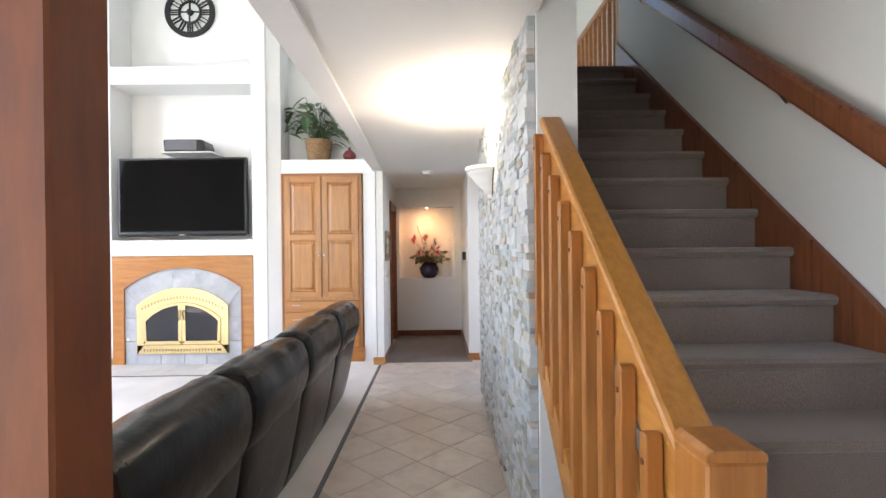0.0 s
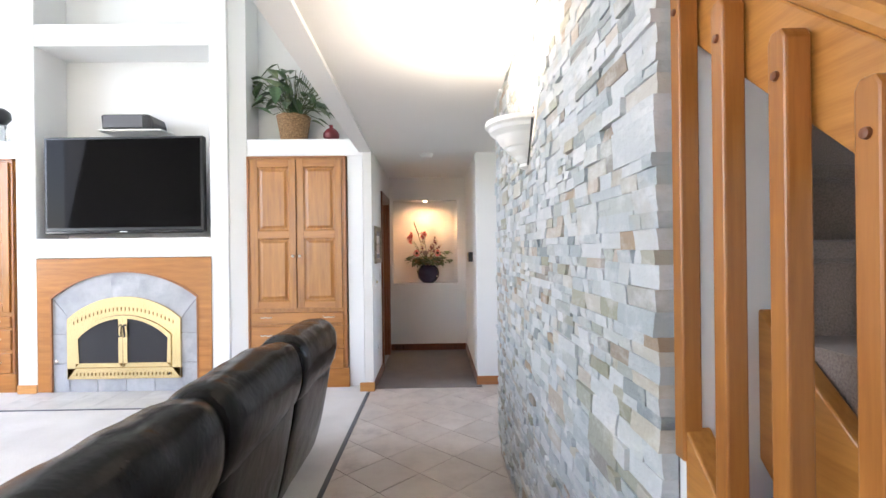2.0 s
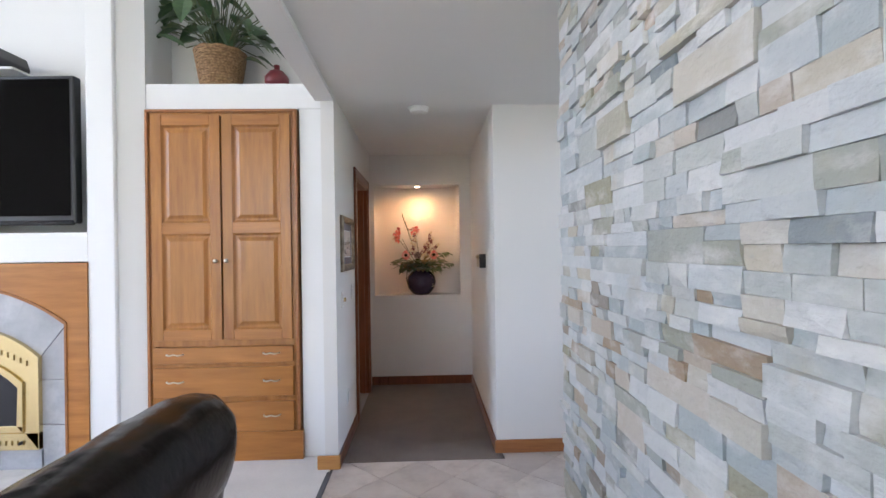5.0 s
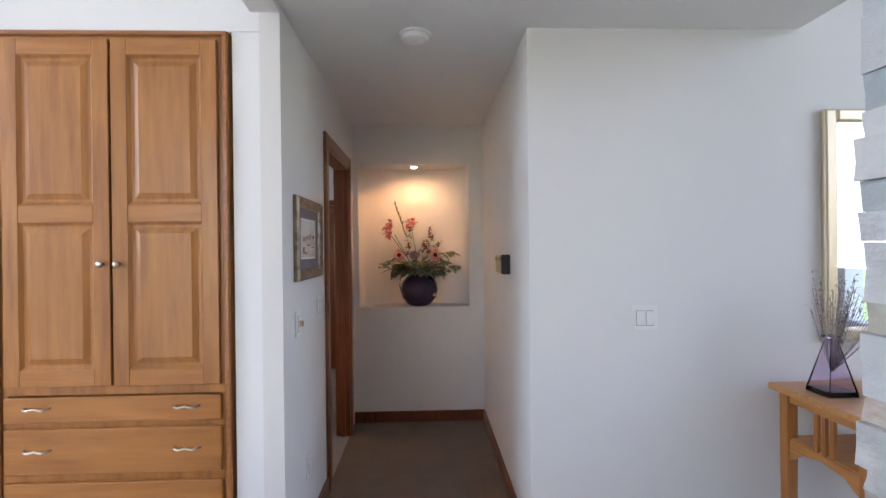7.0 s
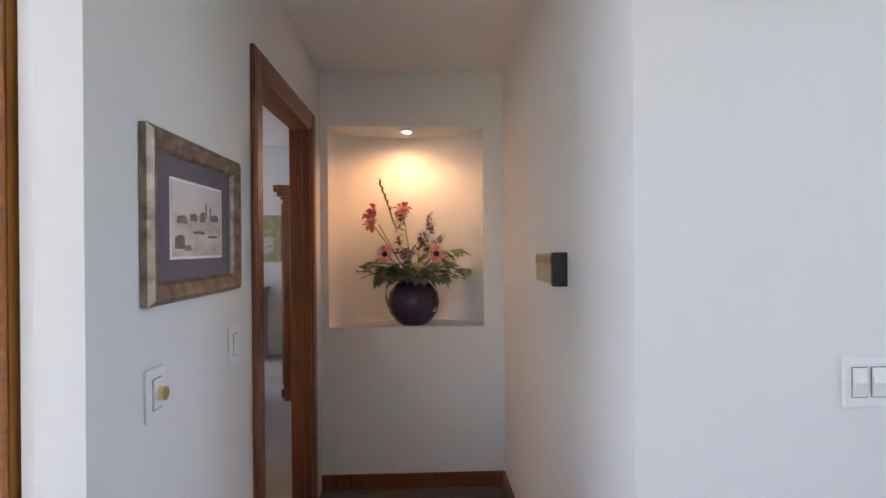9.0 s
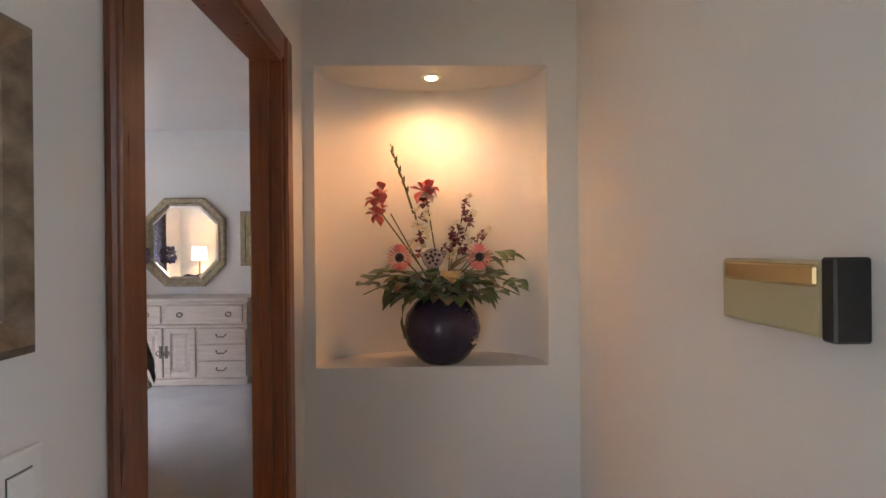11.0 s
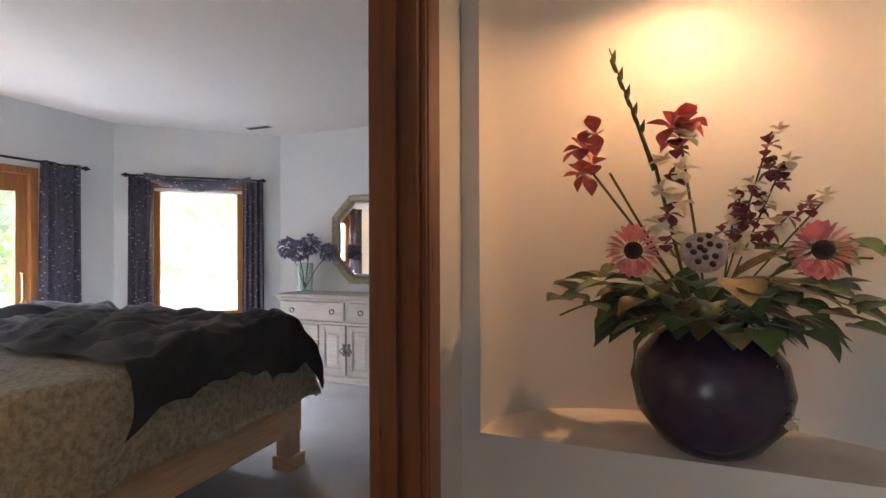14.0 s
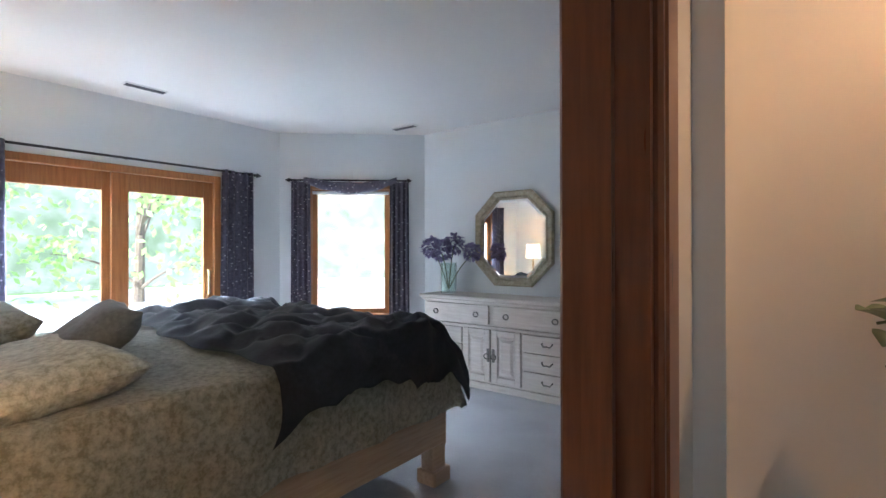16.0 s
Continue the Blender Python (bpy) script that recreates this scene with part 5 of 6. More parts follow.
part("foot_rail", box((X0, Y1 - 0.03, 0.22), (X1, Y1 + 0.02, 0.45), 0.008), PINE, bd)
for x in (X0 + 0.12, X1):
    leg = part("foot_post", box((x - 0.11, Y1 - 0.10, 0.0), (x - 0.01, Y1 + 0.02, 0.54), 0.012, 2), PINE, bd)
    part("post_foot", box((x - 0.13, Y1 - 0.115, 0.0), (x + 0.01, Y1 + 0.045, 0.09), 0.012, 2), PINE, leg)
part("headboard", box((X0 - 0.02, Y0 - 0.09, 0), (X1 + 0.02, Y0 - 0.03, 1.15), 0.015, 2), PINE, bd)
part("mattress", box((X0 + 0.03, Y0, 0.3), (X1 - 0.04, Y1 - 0.05, ZB - 0.03), 0.05, 3), TRIMW, bd)


def fab(x, y, s=1.0):
    return 0.014 * s * (noise.noise(Vector((x * 5, y * 5, 0))) + 0.5 * noise.noise(Vector((x * 13, y * 11, 3))))


def quilt(u, v):
    # across the bed, hanging over both sides and the foot
    w = X1 - X0
    s = (u - 0.5) * (w + 0.94)
    top = Y1 + 0.03 - Y0 - 0.1
    d_ = (top + 0.46) * v
    y = Y0 + 0.1 + min(d_, top)
    drop = max(0, d_ - top)
    h = w / 2 + 0.015
    over = max(0, abs(s) - h)
    sg = 1 if s > 0 else -1
    fold = math.sin(d_ * 17 + 0.8 * math.sin(d_ * 5))
    x = (X0 + X1) / 2 + sg * min(abs(s), h) + sg * 0.04 * math.sin(min(over, 0.3) * 5) + sg * 0.035 * over * fold
    y += 0.035 * math.sin(min(drop, 0.3) * 5) + 0.04 * drop * math.sin(s * 14)
    if over > 0 and drop > 0:
        x += sg * 0.06 * min(over, drop)
        y += 0.05 * min(over, drop)
    z = ZB + 0.03 - max(over, drop) * 0.97 + fab(s * 2, d_ * 1.5)
    if over == 0:
        z += 0.02 * (1 - abs(s) / h)
    return (x, y + fab(d_, s) * 0.5, max(z, 0.43 + 0.015 * math.sin(d_ * 13)))


qt = thing("quilt", "sage green patterned quilt spread over the bed", "quilt")
b = sheet(quilt, 56, 60)
bmesh.ops.solidify(b, geom=b.faces[:], thickness=0.012)
part("cover", b, QUILT, qt, smooth=True)
DUV = cloth("charcoal_duvet", (0.034, 0.036, 0.047), (0.055, 0.058, 0.074), 40, 0.85, 0.3)


def duvet(u, v):
    # folded duvet laid in a diagonal band over the foot end
    w = X1 - X0
    s = (u - 0.5) * (w + 0.50) + 0.10
    h = w / 2 + 0.06
    over = max(0, abs(s) - h)
    sg = 1 if s > 0 else -1
    yb = 8.0 + 0.20 * (1 - u) + 0.03 * math.sin(9 * u)
    y = yb + (Y1 + 0.09 - yb) * v
    x = (X0 + X1) / 2 + sg * min(abs(s), h) + sg * (0.05 * math.sin(min(over, 0.4) * 7))
    e = min(v, 1 - v)
    puff = 0.06 * (1 - math.exp(-e * 9)) + 0.025
    c = 0.27
    gx, gy = (s + y) / c, (s - y) / c
    pin = abs(math.sin(math.pi * gx / 2)) * abs(math.sin(math.pi * gy / 2))
    wr = 0.055 * (pin ** 0.35 - 0.6) + 0.022 * noise.noise(Vector((s * 9, y * 9, 1))) + 0.03 * noise.noise(Vector((s * 3, y * 3, 5)))
    edge = min(1, e * 8)
    wr += 0.045 * (0.5 - abs(noise.noise(Vector((s * 4 + y * 2, y * 5, 9)))) * 2)
    z = ZB + 0.04 + puff + wr * edge - over * (0.95 + 0.15 * math.sin(y * 5)) - 0.9 * max(0, y - 9.16)
    if over > 0:
        x += sg * wr * 0.3
    return (x, y + 0.02 * math.sin(s * 12) * (1 - edge), z)


dv = thing("duvet", "charcoal pintucked duvet bunched over the foot of the bed", "duvet")
b = sheet(duvet, 120, 84)
bmesh.ops.solidify(b, geom=b.faces[:], thickness=0.02)
part("cover", b, DUV, dv, smooth=True)


def pillow(at, size, rx, rz, mat, label):
    p_ = tagged(new("pillow"), label, "pillow")
    p_.matrix_world = pose(*at, rx, 0, rz)
    own = bmesh.new()
    for side in (1, -1):
        def fn(u, v):
            a, b_ = 2 * u - 1, 2 * v - 1
            k = (max(0, 1 - a ** 4) * max(0, 1 - b_ ** 4)) ** 0.45
            pin = 1 - 0.07 * (1 - abs(a * b_)) * max(abs(a), abs(b_)) ** 2
            return (a * size[0] / 2 * pin, b_ * size[1] / 2 * pin, side * size[2] / 2 * k + 0.008 * noise.noise(Vector((a * 3, b_ * 3, side))))
        sheet(fn, 18, 14, own)
    bmesh.ops.remove_doubles(own, verts=own.verts, dist=0.002)
    part("cover", own, mat, p_, smooth=True)
    return p_


pillow((-2.48, 7.38, 0.955), (0.74, 0.50, 0.18), 10, 4, QUILT, "sage patterned pillow at the head of the bed")
pillow((-3.40, 7.34, 1.0), (0.72, 0.50, 0.20), 18, -3, QUILT, "sage patterned pillow at the head of the bed")
pillow((-2.66, 7.60, 1.02), (0.50, 0.42, 0.17), 38, -12, cloth("grey_pillow", (0.17, 0.165, 0.155), (0.25, 0.24, 0.225), 60), "small grey cushion leaning on the pillows")
for x, y in ((-4.75, 7.05), (-1.62, 6.97)):
    ns = thing("night_stand", "blond pine night stand beside the bed", "night stand", (x, y, 0))
    part("body", box((-0.24, -0.21, 0.02), (0.24, 0.21, 0.60), 0.006), PINE, ns)
    part("top", box((-0.26, -0.23, 0.60), (0.26, 0.23, 0.63), 0.008, 2), PINE, ns)
    for z0 in (0.10, 0.35):
        dr = part("drawer", box((-0.21, 0.205, z0), (0.21, 0.225, z0 + 0.22), 0.004), PINE, ns)
        part("knob", lathe([(0, 0), (0.008, 0), (0.014, 0.016), (0, 0.024)], 12, m=Matrix.Translation((0, 0.225, z0 + 0.11)) @ Matrix.Rotation(radians(-90), 4, "X")), AGED, dr)
    tl = thing("table_lamp", "lit table lamp with a cream drum shade", "lamp", (x, y, 0.01))
    part("stem", lathe([(0, 0.62), (0.09, 0.62), (0.085, 0.64), (0.02, 0.66), (0.05, 0.78), (0.02, 0.98), (0.012, 1.2), (0, 1.2)], 18), BRASS, tl)
    part("shade", lathe([(0.15, 1.22), (0.13, 1.5), (0.125, 1.5), (0.145, 1.22)], 24), SHADE, tl)

# dresser
LIMED = wood("limed_wood", (0.46, 0.41, 0.36), (0.62, 0.58, 0.53), 0.55, (1.4, 14, 14), 3)
dx = thing("dresser", "whitewashed wooden dresser with bail pulls and panel doors", "dresser", (-2.83, 10.95, 0))
DW = 0.875
part("body", box((-DW + 0.02, 0.03, 0.06), (DW - 0.02, 0.44, 0.88), 0.004), LIMED, dx)
part("plinth", box((-DW, 0.0, 0.006), (DW, 0.44, 0.075), 0.01, 2), LIMED, dx)
part("top", box((-DW - 0.02, -0.02, 0.885), (DW + 0.02, 0.45, 0.92), 0.01, 2), LIMED, dx)
part("cornice", box((-DW, 0.0, 0.855), (DW, 0.44, 0.886), 0.01, 2), LIMED, dx)
part("waist_moulding", box((-DW, 0.0, 0.615), (DW, 0.44, 0.64), 0.008, 2), LIMED, dx)


def bail(parent, x, z, y):
    part("bail_pull", tube([(x - 0.05, y, z), (x - 0.05, y - 0.018, z - 0.005), (x - 0.03, y - 0.024, z - 0.028), (x, y - 0.024, z - 0.022), (x + 0.03, y - 0.024, z - 0.028), (x + 0.05, y - 0.018, z - 0.005), (x + 0.05, y, z)], 0.006), AGED, parent)


def ring_pull(parent, x, z, y):
    part("ring_pull", tube([(x + 0.028 * math.sin(a), y - 0.012, z + 0.024 * math.cos(a)) for a in [2 * math.pi * i / 14 for i in range(15)]], 0.006, 6), AGED, parent)


for s in (-1, 1):
    pil = part("pilaster", box((s * 0.862 - 0.012, 0.002, 0.075), (s * 0.862 + 0.012, 0.035, 0.615), 0.003), LIMED, dx)
    # Dark raised strips, no grooves: the shade of the flutes is put in by colour.
    for k in (-0.006, 0.0, 0.006):
        part("flute_shade", box((s * 0.862 + k - 0.002, -0.001, 0.10), (s * 0.862 + k + 0.002, 0.003, 0.59)), AGED, pil)
for a, b_ in ((-0.82, -0.03), (0.03, 0.82)):
    dr = part("drawer", box((a, 0.008, 0.655), (b_, 0.035, 0.84), 0.006, 2), LIMED, dx)
    for t_ in (0.18, 0.82):
        ring_pull(dr, a + (b_ - a) * t_, 0.745, 0.01)
for s in (-1, 1):
    for z0, z1 in ((0.445, 0.60), (0.27, 0.43), (0.09, 0.255)):
        dr = part("drawer", box((min(s * 0.35, s * 0.85), 0.006, z0), (max(s * 0.35, s * 0.85), 0.035, z1), 0.006, 2), LIMED, dx)
        bail(dr, s * 0.60, (z0 + z1) / 2 + 0.015, 0.008)
    a, b_ = (-0.325, -0.012) if s < 0 else (0.012, 0.325)
    fr = rect_frame("door", a, b_, 0.09, 0.605, 0.008, 0.034, 0.06, LIMED, dx)
    part("panel", raised(None, a + 0.06, b_ - 0.06, 0.15, 0.545, 0.014), LIMED, fr)
    part("escutcheon", box((s * 0.03 - 0.016, 0.0, 0.29), (s * 0.03 + 0.016, 0.009, 0.42), 0.004), AGED, fr)
    ring_pull(fr, s * 0.04, 0.345, 0.0)

om = thing("octagonal_mirror", "octagonal mirror in a pale antique gold frame", "mirror", (-2.81, 11.385, 1.51))
GOLDP = Mat("antique_pale_gold", (0.38, 0.33, 0.22), 0.5, 0.25)
_w = GOLDP.noise(30, 5)
GOLDP.color(GOLDP.ramp(_w, [(0.3, (0.26, 0.22, 0.14)), (0.7, (0.46, 0.41, 0.30))]))


def octa(hw_, hh_, c):
    return [(hw_, hh_ - c), (hw_ - c, hh_), (-hw_ + c, hh_), (-hw_, hh_ - c), (-hw_, -hh_ + c), (-hw_ + c, -hh_), (hw_ - c, -hh_), (hw_, -hh_ + c)]


own = bmesh.new()
rings = []
for ins, y in ((0, 0.0), (0, -0.03), (0.015, -0.045), (0.055, -0.03), (0.07, -0.04), (0.09, -0.012)):
    rings.append([own.verts.new((x, y, z)) for x, z in octa(0.46 - ins, 0.50 - ins, 0.24 - ins * 0.42)])
for a, b_ in zip(rings, rings[1:]):
    for i in range(8):
        own.faces.new((a[i], a[(i + 1) % 8], b_[(i + 1) % 8], b_[i]))
part("frame", own, GOLDP.m, om)
own = bmesh.new()
o_, i_ = [[own.verts.new((x, y, z)) for x, z in octa(0.375 - k, 0.415 - k, 0.20 - k * 0.42)] for k, y in ((0, -0.008), (0.03, -0.015))]
for i in range(8):
    own.faces.new((o_[i], o_[(i + 1) % 8], i_[(i + 1) % 8], i_[i]))
own.faces.new(i_)
part("mirror_glass", own, MIRROR, om)
gv = thing("glass_vase", "pale green cylinder vase of water on the dresser", "vase", (-3.50, 11.17, 0.92))
part("cylinder", lathe([(0, 0), (0.085, 0), (0.09, 0.33), (0.083, 0.33), (0.078, 0.02), (0, 0.02)], 24), glass("pale_green_glass", (0.80, 0.90, 0.87), 0.05), gv)
hy = thing("hydrangeas", "violet silk hydrangeas in the glass vase", "flowers", (-3.50, 11.17, 0.92))
VIO = cloth("violet_petal", (0.13, 0.11, 0.24), (0.28, 0.25, 0.42), 70, 0.8, 0.1)
for x, y, z, r in ((-0.21, -0.03, 0.50, 0.12), (-0.05, -0.06, 0.47, 0.13), (0.07, 0.0, 0.54, 0.12), (0.36, -0.06, 0.45, 0.095)):
    part("stem", tube(curve((0, 0, 0.04), (x, y, z - 0.03), 0.05), 0.006, 5), STEM, hy)
    f = bmesh.new()
    for k in range(150):
        v = Vector((rnd.gauss(0, 1), rnd.gauss(0, 1), rnd.gauss(0, 1))).normalized()
        leaf(Vector((x, y, z)) + v * r * rnd.uniform(0.55, 0.85), v + Vector((rnd.uniform(-1, 1), rnd.uniform(-1, 1), rnd.uniform(-1, 1))), 0.05, 0.04, 0.1, f, 0.8)
    part("flower_head", f, VIO, hy)
for x, y, rz in ((-4.85, 8.65, 90), (-3.98, 10.98, 0)):
    vt = thing("ceiling_vent", "long narrow white slotted ceiling vent", "vent", (x, y, BC), rz)
    part("frame", box((-0.17, -0.05, -0.008), (0.17, 0.05, 0), 0.003), PLASTIC, vt)
    for k in range(5):
        part("slat", box((-0.155, -0.034 + 0.015 * k, -0.011), (0.155, -0.027 + 0.015 * k, -0.008)), GREYM, vt)
fp2 = thing("framed_print", "small dark-framed print on the bedroom wall", "picture", (-1.99, 11.40, 1.545))
rect_frame("frame", -0.20, 0.20, -0.31, 0.31, -0.03, 0, 0.055, GOLDP.m, fp2)
pp = part("print", box((-0.146, -0.012, -0.256), (0.146, -0.004, 0.256)), cloth("print_paper", (0.25, 0.27, 0.13), (0.46, 0.42, 0.22), 14, 0.8, 0), fp2)
part("printed_field", box((-0.10, -0.014, -0.20), (0.10, -0.012, 0.03)), cloth("print_field", (0.30, 0.31, 0.30), (0.72, 0.71, 0.66), 30, 0.8, 0), pp)

ar = thing("armoire", "tall dark-stained wooden armoire with a stepped cornice", "armoire", (-0.93, 9.95, 0))
part("body", box((-0.27, -0.52, 0.10), (0.30, 0.52, 1.86), 0.006), CHERRY, ar)
for i, (o, z0, z1) in enumerate(((0.015, 1.86, 1.89), (0.04, 1.89, 1.93), (0.065, 1.93, 1.99))):
    part("cornice", box((-0.27 - o, -0.52 - o, z0), (0.30, 0.52 + o, z1), 0.008, 2), CHERRY, ar)
part("plinth", box((-0.29, -0.54, 0.04), (0.30, 0.54, 0.12), 0.008), CHERRY, ar)
for s_ in (-1, 1):
    dr = part("door", box((-0.29, min(s_ * 0.005, s_ * 0.49), 0.16), (-0.271, max(s_ * 0.005, s_ * 0.49), 1.83), 0.004), CHERRY, ar)
    part("panel", box((-0.298, min(s_ * 0.08, s_ * 0.42), 0.26), (-0.29, max(s_ * 0.08, s_ * 0.42), 1.73), 0.004), CHERRY, dr)
    part("knob", lathe([(0, 0), (0.006, 0), (0.006, 0.012), (0.014, 0.02), (0, 0.03)], 12, m=Matrix.Translation((-0.29, s_ * 0.04, 1.0)) @ Matrix.Rotation(radians(-90), 4, "Y")), BRASS, dr)
    for x_ in (-0.25, 0.25):
        part("bun_foot", lathe([(0, 0.006), (0.035, 0.006), (0.045, 0.025), (0.03, 0.045), (0, 0.045)], 14, (x_, s_ * 0.48, 0)), CHERRY, ar)

# garden beyond the windows
setting("patio", box((-21, 4.0, -0.2), (BX - 0.16, 26.0, -0.06)), cloth("pale_paving", (0.45, 0.44, 0.42), (0.58, 0.57, 0.55), 30), "pale concrete patio outside the sliding door", "patio")
BARK = cloth("bark", (0.10, 0.075, 0.055), (0.20, 0.16, 0.12), 30, 0.95, 0.6)
FOL = Mat("garden_foliage", (0.12, 0.2, 0.06), 0.6)
_t = FOL.node("ShaderNodeBsdfTranslucent")
_t.inputs["Color"].default_value = (0.30, 0.42, 0.14, 1)
_a = FOL.node("ShaderNodeAddShader")
FOL.link(FOL.b.outputs[0], _a.inputs[0])
FOL.link(_t.outputs[0], _a.inputs[1])
FOL.link(_a.outputs[0], FOL.t.nodes["Material Output"].inputs[0])
FOL = FOL.m


def tree(x, y, h, r, seed, label):
    q_ = random.Random(seed)
    t = thing("tree", label, "tree", (x, y, -0.2))
    part("trunk", tube([(0, 0, 0), (0.05, 0.02, h * 0.3), (0, 0.08, h * 0.6), (0.04, 0, h * 0.85)], 0.16, 9, taper=0.3), BARK, t)
    tips = []
    for k in range(11):
        a, z = q_.uniform(0, 6.28), h * q_.uniform(0.08, 0.75)
        tip = Vector((math.cos(a) * r * q_.uniform(0.5, 0.95), math.sin(a) * r * q_.uniform(0.5, 0.95), z + h * q_.uniform(0.05, 0.25)))
        tips.append(tip)
        part("limb", tube(curve((0, 0, z * 0.8), tip, 0.2), 0.05, 6, taper=0.3), BARK, t)
    verts, faces = [], []
    for tip in tips:
        for k in range(170):
            c = tip + Vector((q_.gauss(0, 0.36), q_.gauss(0, 0.36), q_.gauss(0, 0.28))) * r * 0.75
            u = Vector((q_.gauss(0, 1), q_.gauss(0, 1), q_.gauss(0, 1))).normalized() * 0.13
            w = u.orthogonal().normalized() * 0.07
            n = len(verts)
            verts += [c - u, c + w, c + u, c - w]
            faces.append((n, n + 1, n + 2, n + 3))
    me = bpy.data.meshes.new("crown")
    me.from_pydata(verts, [], faces)
    me.materials.append(FOL)
    ob = new("crown", me)
    ob.parent = t


tree(-15.5, 12.5, 6.5, 2.6, 3, "leafy green garden tree beyond the patio")
tree(-17.5, 8.5, 6.5, 2.8, 6, "leafy green garden tree beyond the patio")
# Not lit by the sun: bright foliage is painted as glowing green-white noise.
BACKGLOW = Mat("backdrop_glow", (0.06, 0.08, 0.05), 1.0)
_w = BACKGLOW.noise(1.1, 7, (1, 1, 1.3), False, 0.68)
_c = BACKGLOW.ramp(_w, [(0.38, (0.42, 0.56, 0.34)), (0.5, (0.72, 0.82, 0.66)), (0.6, (0.97, 1.0, 0.95))])
BACKGLOW.link(_c, BACKGLOW.b.inputs["Emission Color"])
BACKGLOW.b.inputs["Emission Strength"].default_value = 0.22
setting("backdrop", prism([(-24, 2), (-24, 20), (-16, 27), (-6, 28), (-6, 28.2), (-16.1, 27.2), (-24.2, 20.1), (-24.2, 2)], -0.2, 9, "z"), BACKGLOW.m, "self-lit pale green backdrop beyond the garden", "backdrop")

# ---------------------------------------------------------------- floor tiles
floor = setting("floor_tiled", box((-0.535, -3, -0.012), (0.61, 5.93, -0.004)), GROUT, "diagonally laid taupe stone-look floor tiles", "floor")
floor2 = setting("floor_foyer", box((0.61, 4.34, -0.012), (4.6, 6.03, -0.004)), GROUT, "diagonally laid taupe floor tiles in the foyer", "floor")
T, G = 0.33, 0.005
S2 = math.sqrt(0.5)
for fl, (x0, x1, y0, y1) in ((floor, (-0.533, 0.61, -1.5, 5.93)), (floor2, (0.61, 4.6, 4.34, 6.03))):
    for i in range(-30, 40):
        for j in range(-30, 40):
            cx, cy = (i + j) * T * S2 + 0.02, (j - i) * T * S2 + 0.1
            if not (x0 - T < cx < x1 + T and y0 - T < cy < y1 + T):
                continue
            h_ = T / 2 - G / 2
            poly = [(cx + (a - b_) * S2 * h_ * 1.0, cy + (a + b_) * S2 * h_) for a, b_ in ((-1, -1), (1, -1), (1, 1), (-1, 1))]
            for c in ((-1, 0, -x0), (1, 0, x1), (0, -1, -y0), (0, 1, y1)):
                if poly:
                    poly = clip(poly, *c)
            if len(poly) < 3:
                continue
            part("tile", prism(poly, -0.006, 0.0035 + rnd.uniform(-0.0006, 0.0006), "z"), TILE, fl)

# ---------------------------------------------------------------- ledgestone wall
sw = setting("wall_stone", box((0.598, 1.93, 0.0), (0.612, 4.345, HC)), cloth("stone_backing", (0.10, 0.10, 0.095), (0.16, 0.155, 0.15), 60), "stacked grey and cream ledgestone wall", "wall")
part("base_tile", box((0.575, 1.93, 0.004), (0.598, 4.34, 0.095), 0.003), TILE, sw)
q_ = random.Random(21)


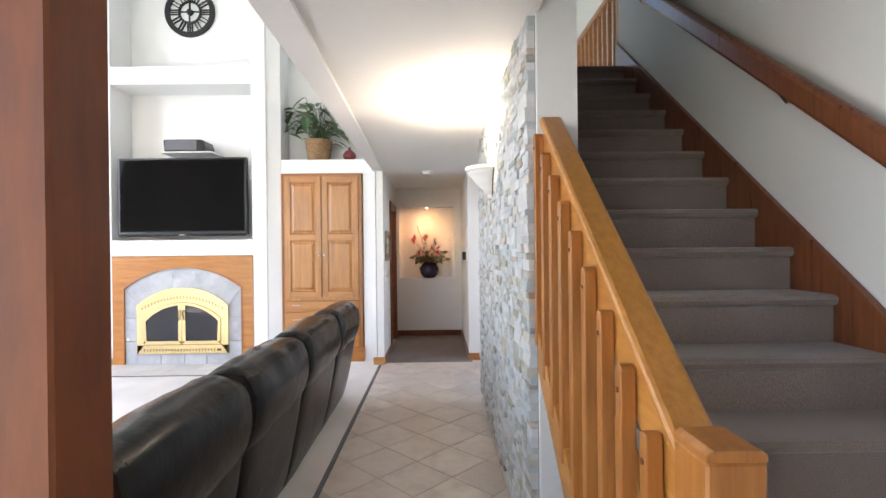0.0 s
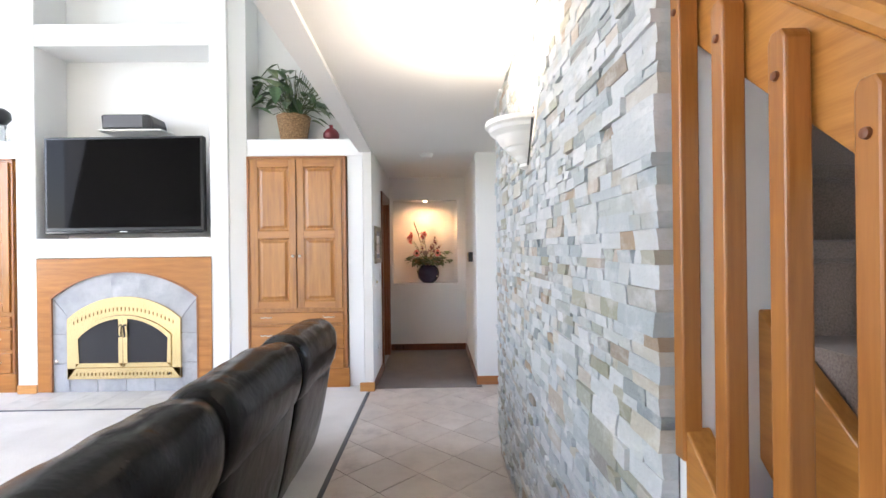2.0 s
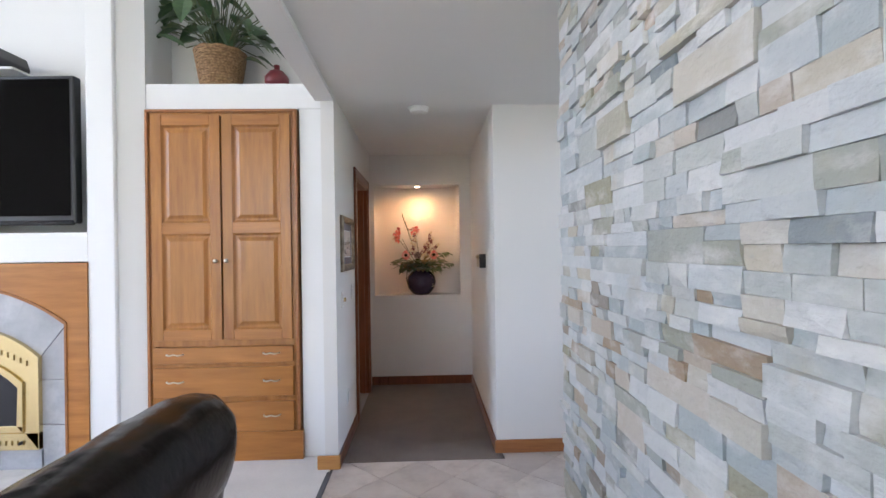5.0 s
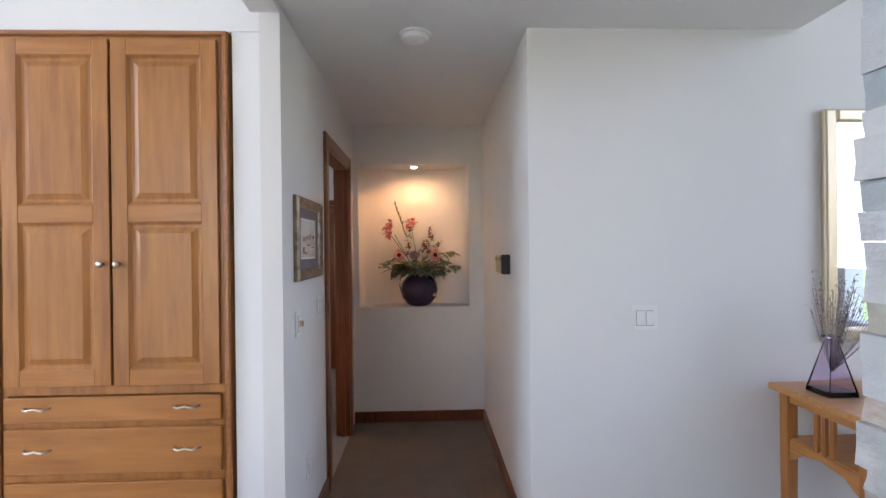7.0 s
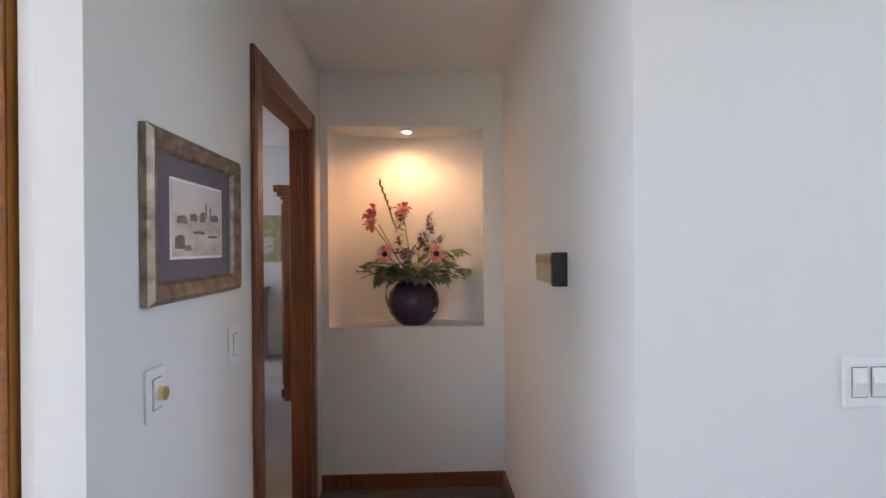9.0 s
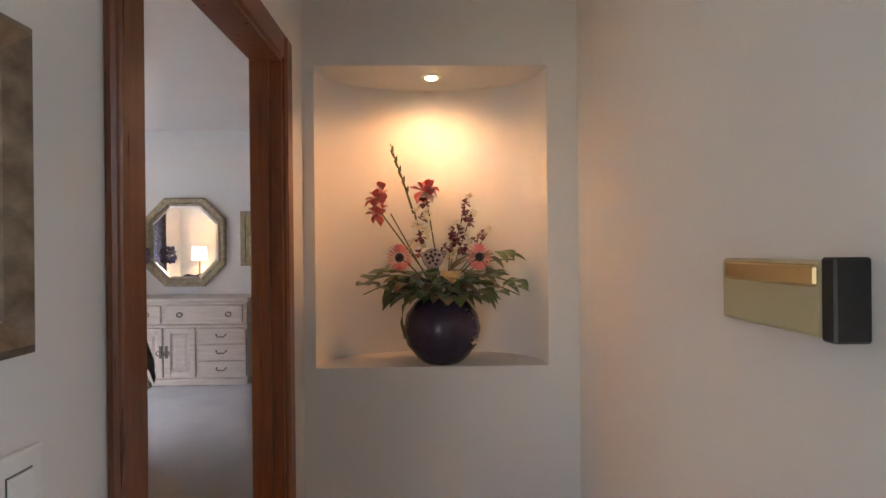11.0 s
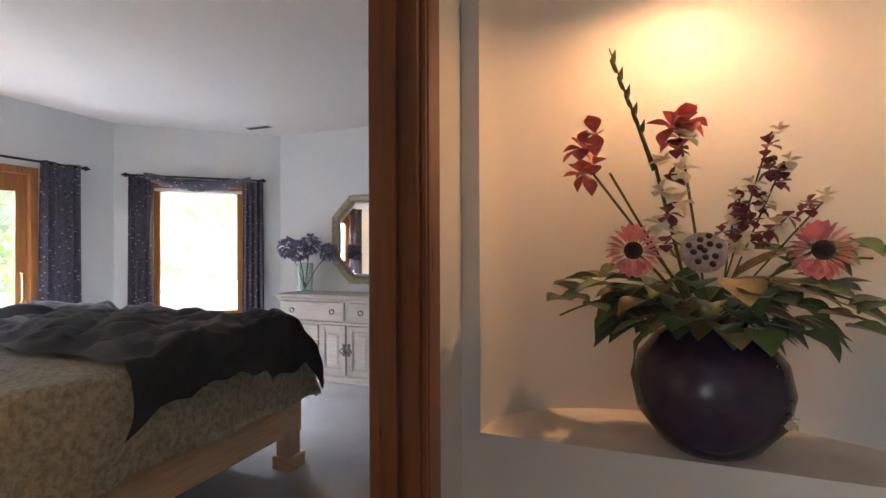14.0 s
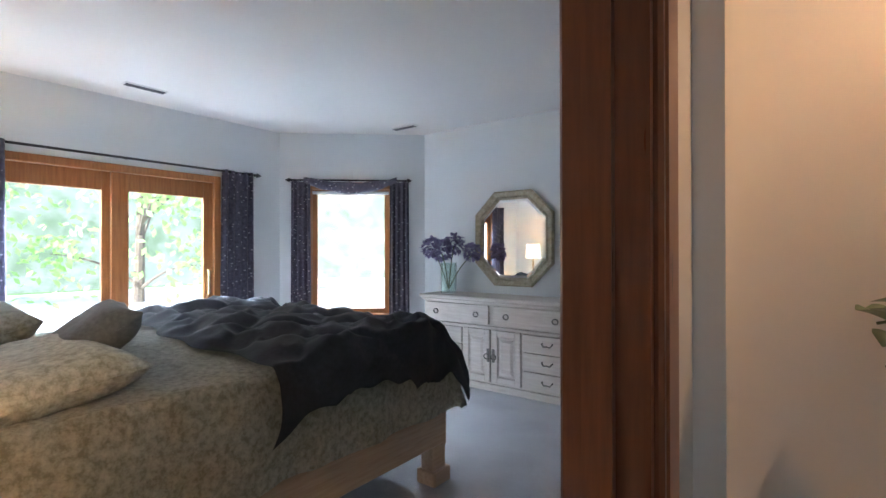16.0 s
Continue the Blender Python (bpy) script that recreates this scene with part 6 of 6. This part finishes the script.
def stone_bm(y0, y1, z0, z1, face, bm=None):
    """One split stone: a chipped front with an uneven slant."""
    own = bmesh.new()
    g_ = 0.0003
    y0, y1, z0, z1 = y0 + g_, y1 - g_, z0 + g_, z1 - g_
    ny = max(2, min(5, int((y1 - y0) / 0.07)))
    back = [own.verts.new(p_) for p_ in ((0.598, y0, z0), (0.598, y1, z0), (0.598, y1, z1), (0.598, y0, z1))]
    t1, t2 = q_.uniform(-0.0025, 0.0025), q_.uniform(-0.0025, 0.0025)
    cols = []
    for i in range(ny + 1):
        s = i / ny
        y = y0 + (y1 - y0) * s
        cols.append([own.verts.new((face + t1 * (s - 0.5) * 2 + t2 * (v - 0.5) * 2 + q_.uniform(-0.0015, 0.0015) + 0.0, y, z0 + (z1 - z0) * v)) for v in (0.0, 0.45, 1.0)])
    for a, b_ in zip(cols, cols[1:]):
        for v in range(2):
            own.faces.new((a[v], a[v + 1], b_[v + 1], b_[v]))
    own.faces.new([c[0] for c in cols] + [back[1], back[0]])
    own.faces.new([c[2] for c in cols][::-1] + [back[3], back[2]])
    own.faces.new([back[0], back[3], cols[0][2], cols[0][1], cols[0][0]])
    own.faces.new([back[1], cols[-1][0], cols[-1][1], cols[-1][2], back[2]])
    return merge(bm, own)




def split(y0, y1, z0, z1, out):
    """Cut a patch of wall into interlocking stones, low and long."""
    w, h = y1 - y0, z1 - z0
    if h > 0.10 or (h > 0.06 and w < 2.0 * h) or (h > 0.052 and q_.random() < 0.62):
        m_ = z0 + h * q_.uniform(0.36, 0.64)
        split(y0, y1, z0, m_, out)
        split(y0, y1, m_, z1, out)
    elif w > 0.25 or (w > 3.4 * h and w > 0.11 and q_.random() < 0.8):
        m_ = y0 + w * q_.uniform(0.3, 0.7)
        split(y0, m_, z0, z1, out)
        split(m_, y1, z0, z1, out)
    else:
        out.append((y0, y1, z0, z1))


rest, singles, z = bmesh.new(), 0, 0.097
while z < HC - 0.01:
    z1 = z + q_.uniform(0.13, 0.17)
    if HC - z1 < 0.1:
        z1 = HC - 0.002
    cuts = [1.932]
    while cuts[-1] < 4.0:
        cuts.append(cuts[-1] + q_.uniform(0.30, 0.62))
    cuts[-1] = 4.342
    for ya, yb in zip(cuts, cuts[1:]):
        stones = []
        split(ya, yb, z, z1, stones)
        for y0, y1, a, b_ in stones:
            face = 0.564 + q_.uniform(-0.0022, 0.0022) + q_.choice((0, 0, 0, 0, 0, 0.004, -0.005, -0.010))
            if 2.45 < y0 < 3.9 and 0.8 < a < 2.1 and singles < 300:
                part("stone", stone_bm(y0, y1, a, b_, face), STONE, sw)
                singles += 1
            else:
                stone_bm(y0, y1, a, b_, face, rest)
    z = z1
tagged(part("stones", rest, STONEI, sw), kind="stuff")
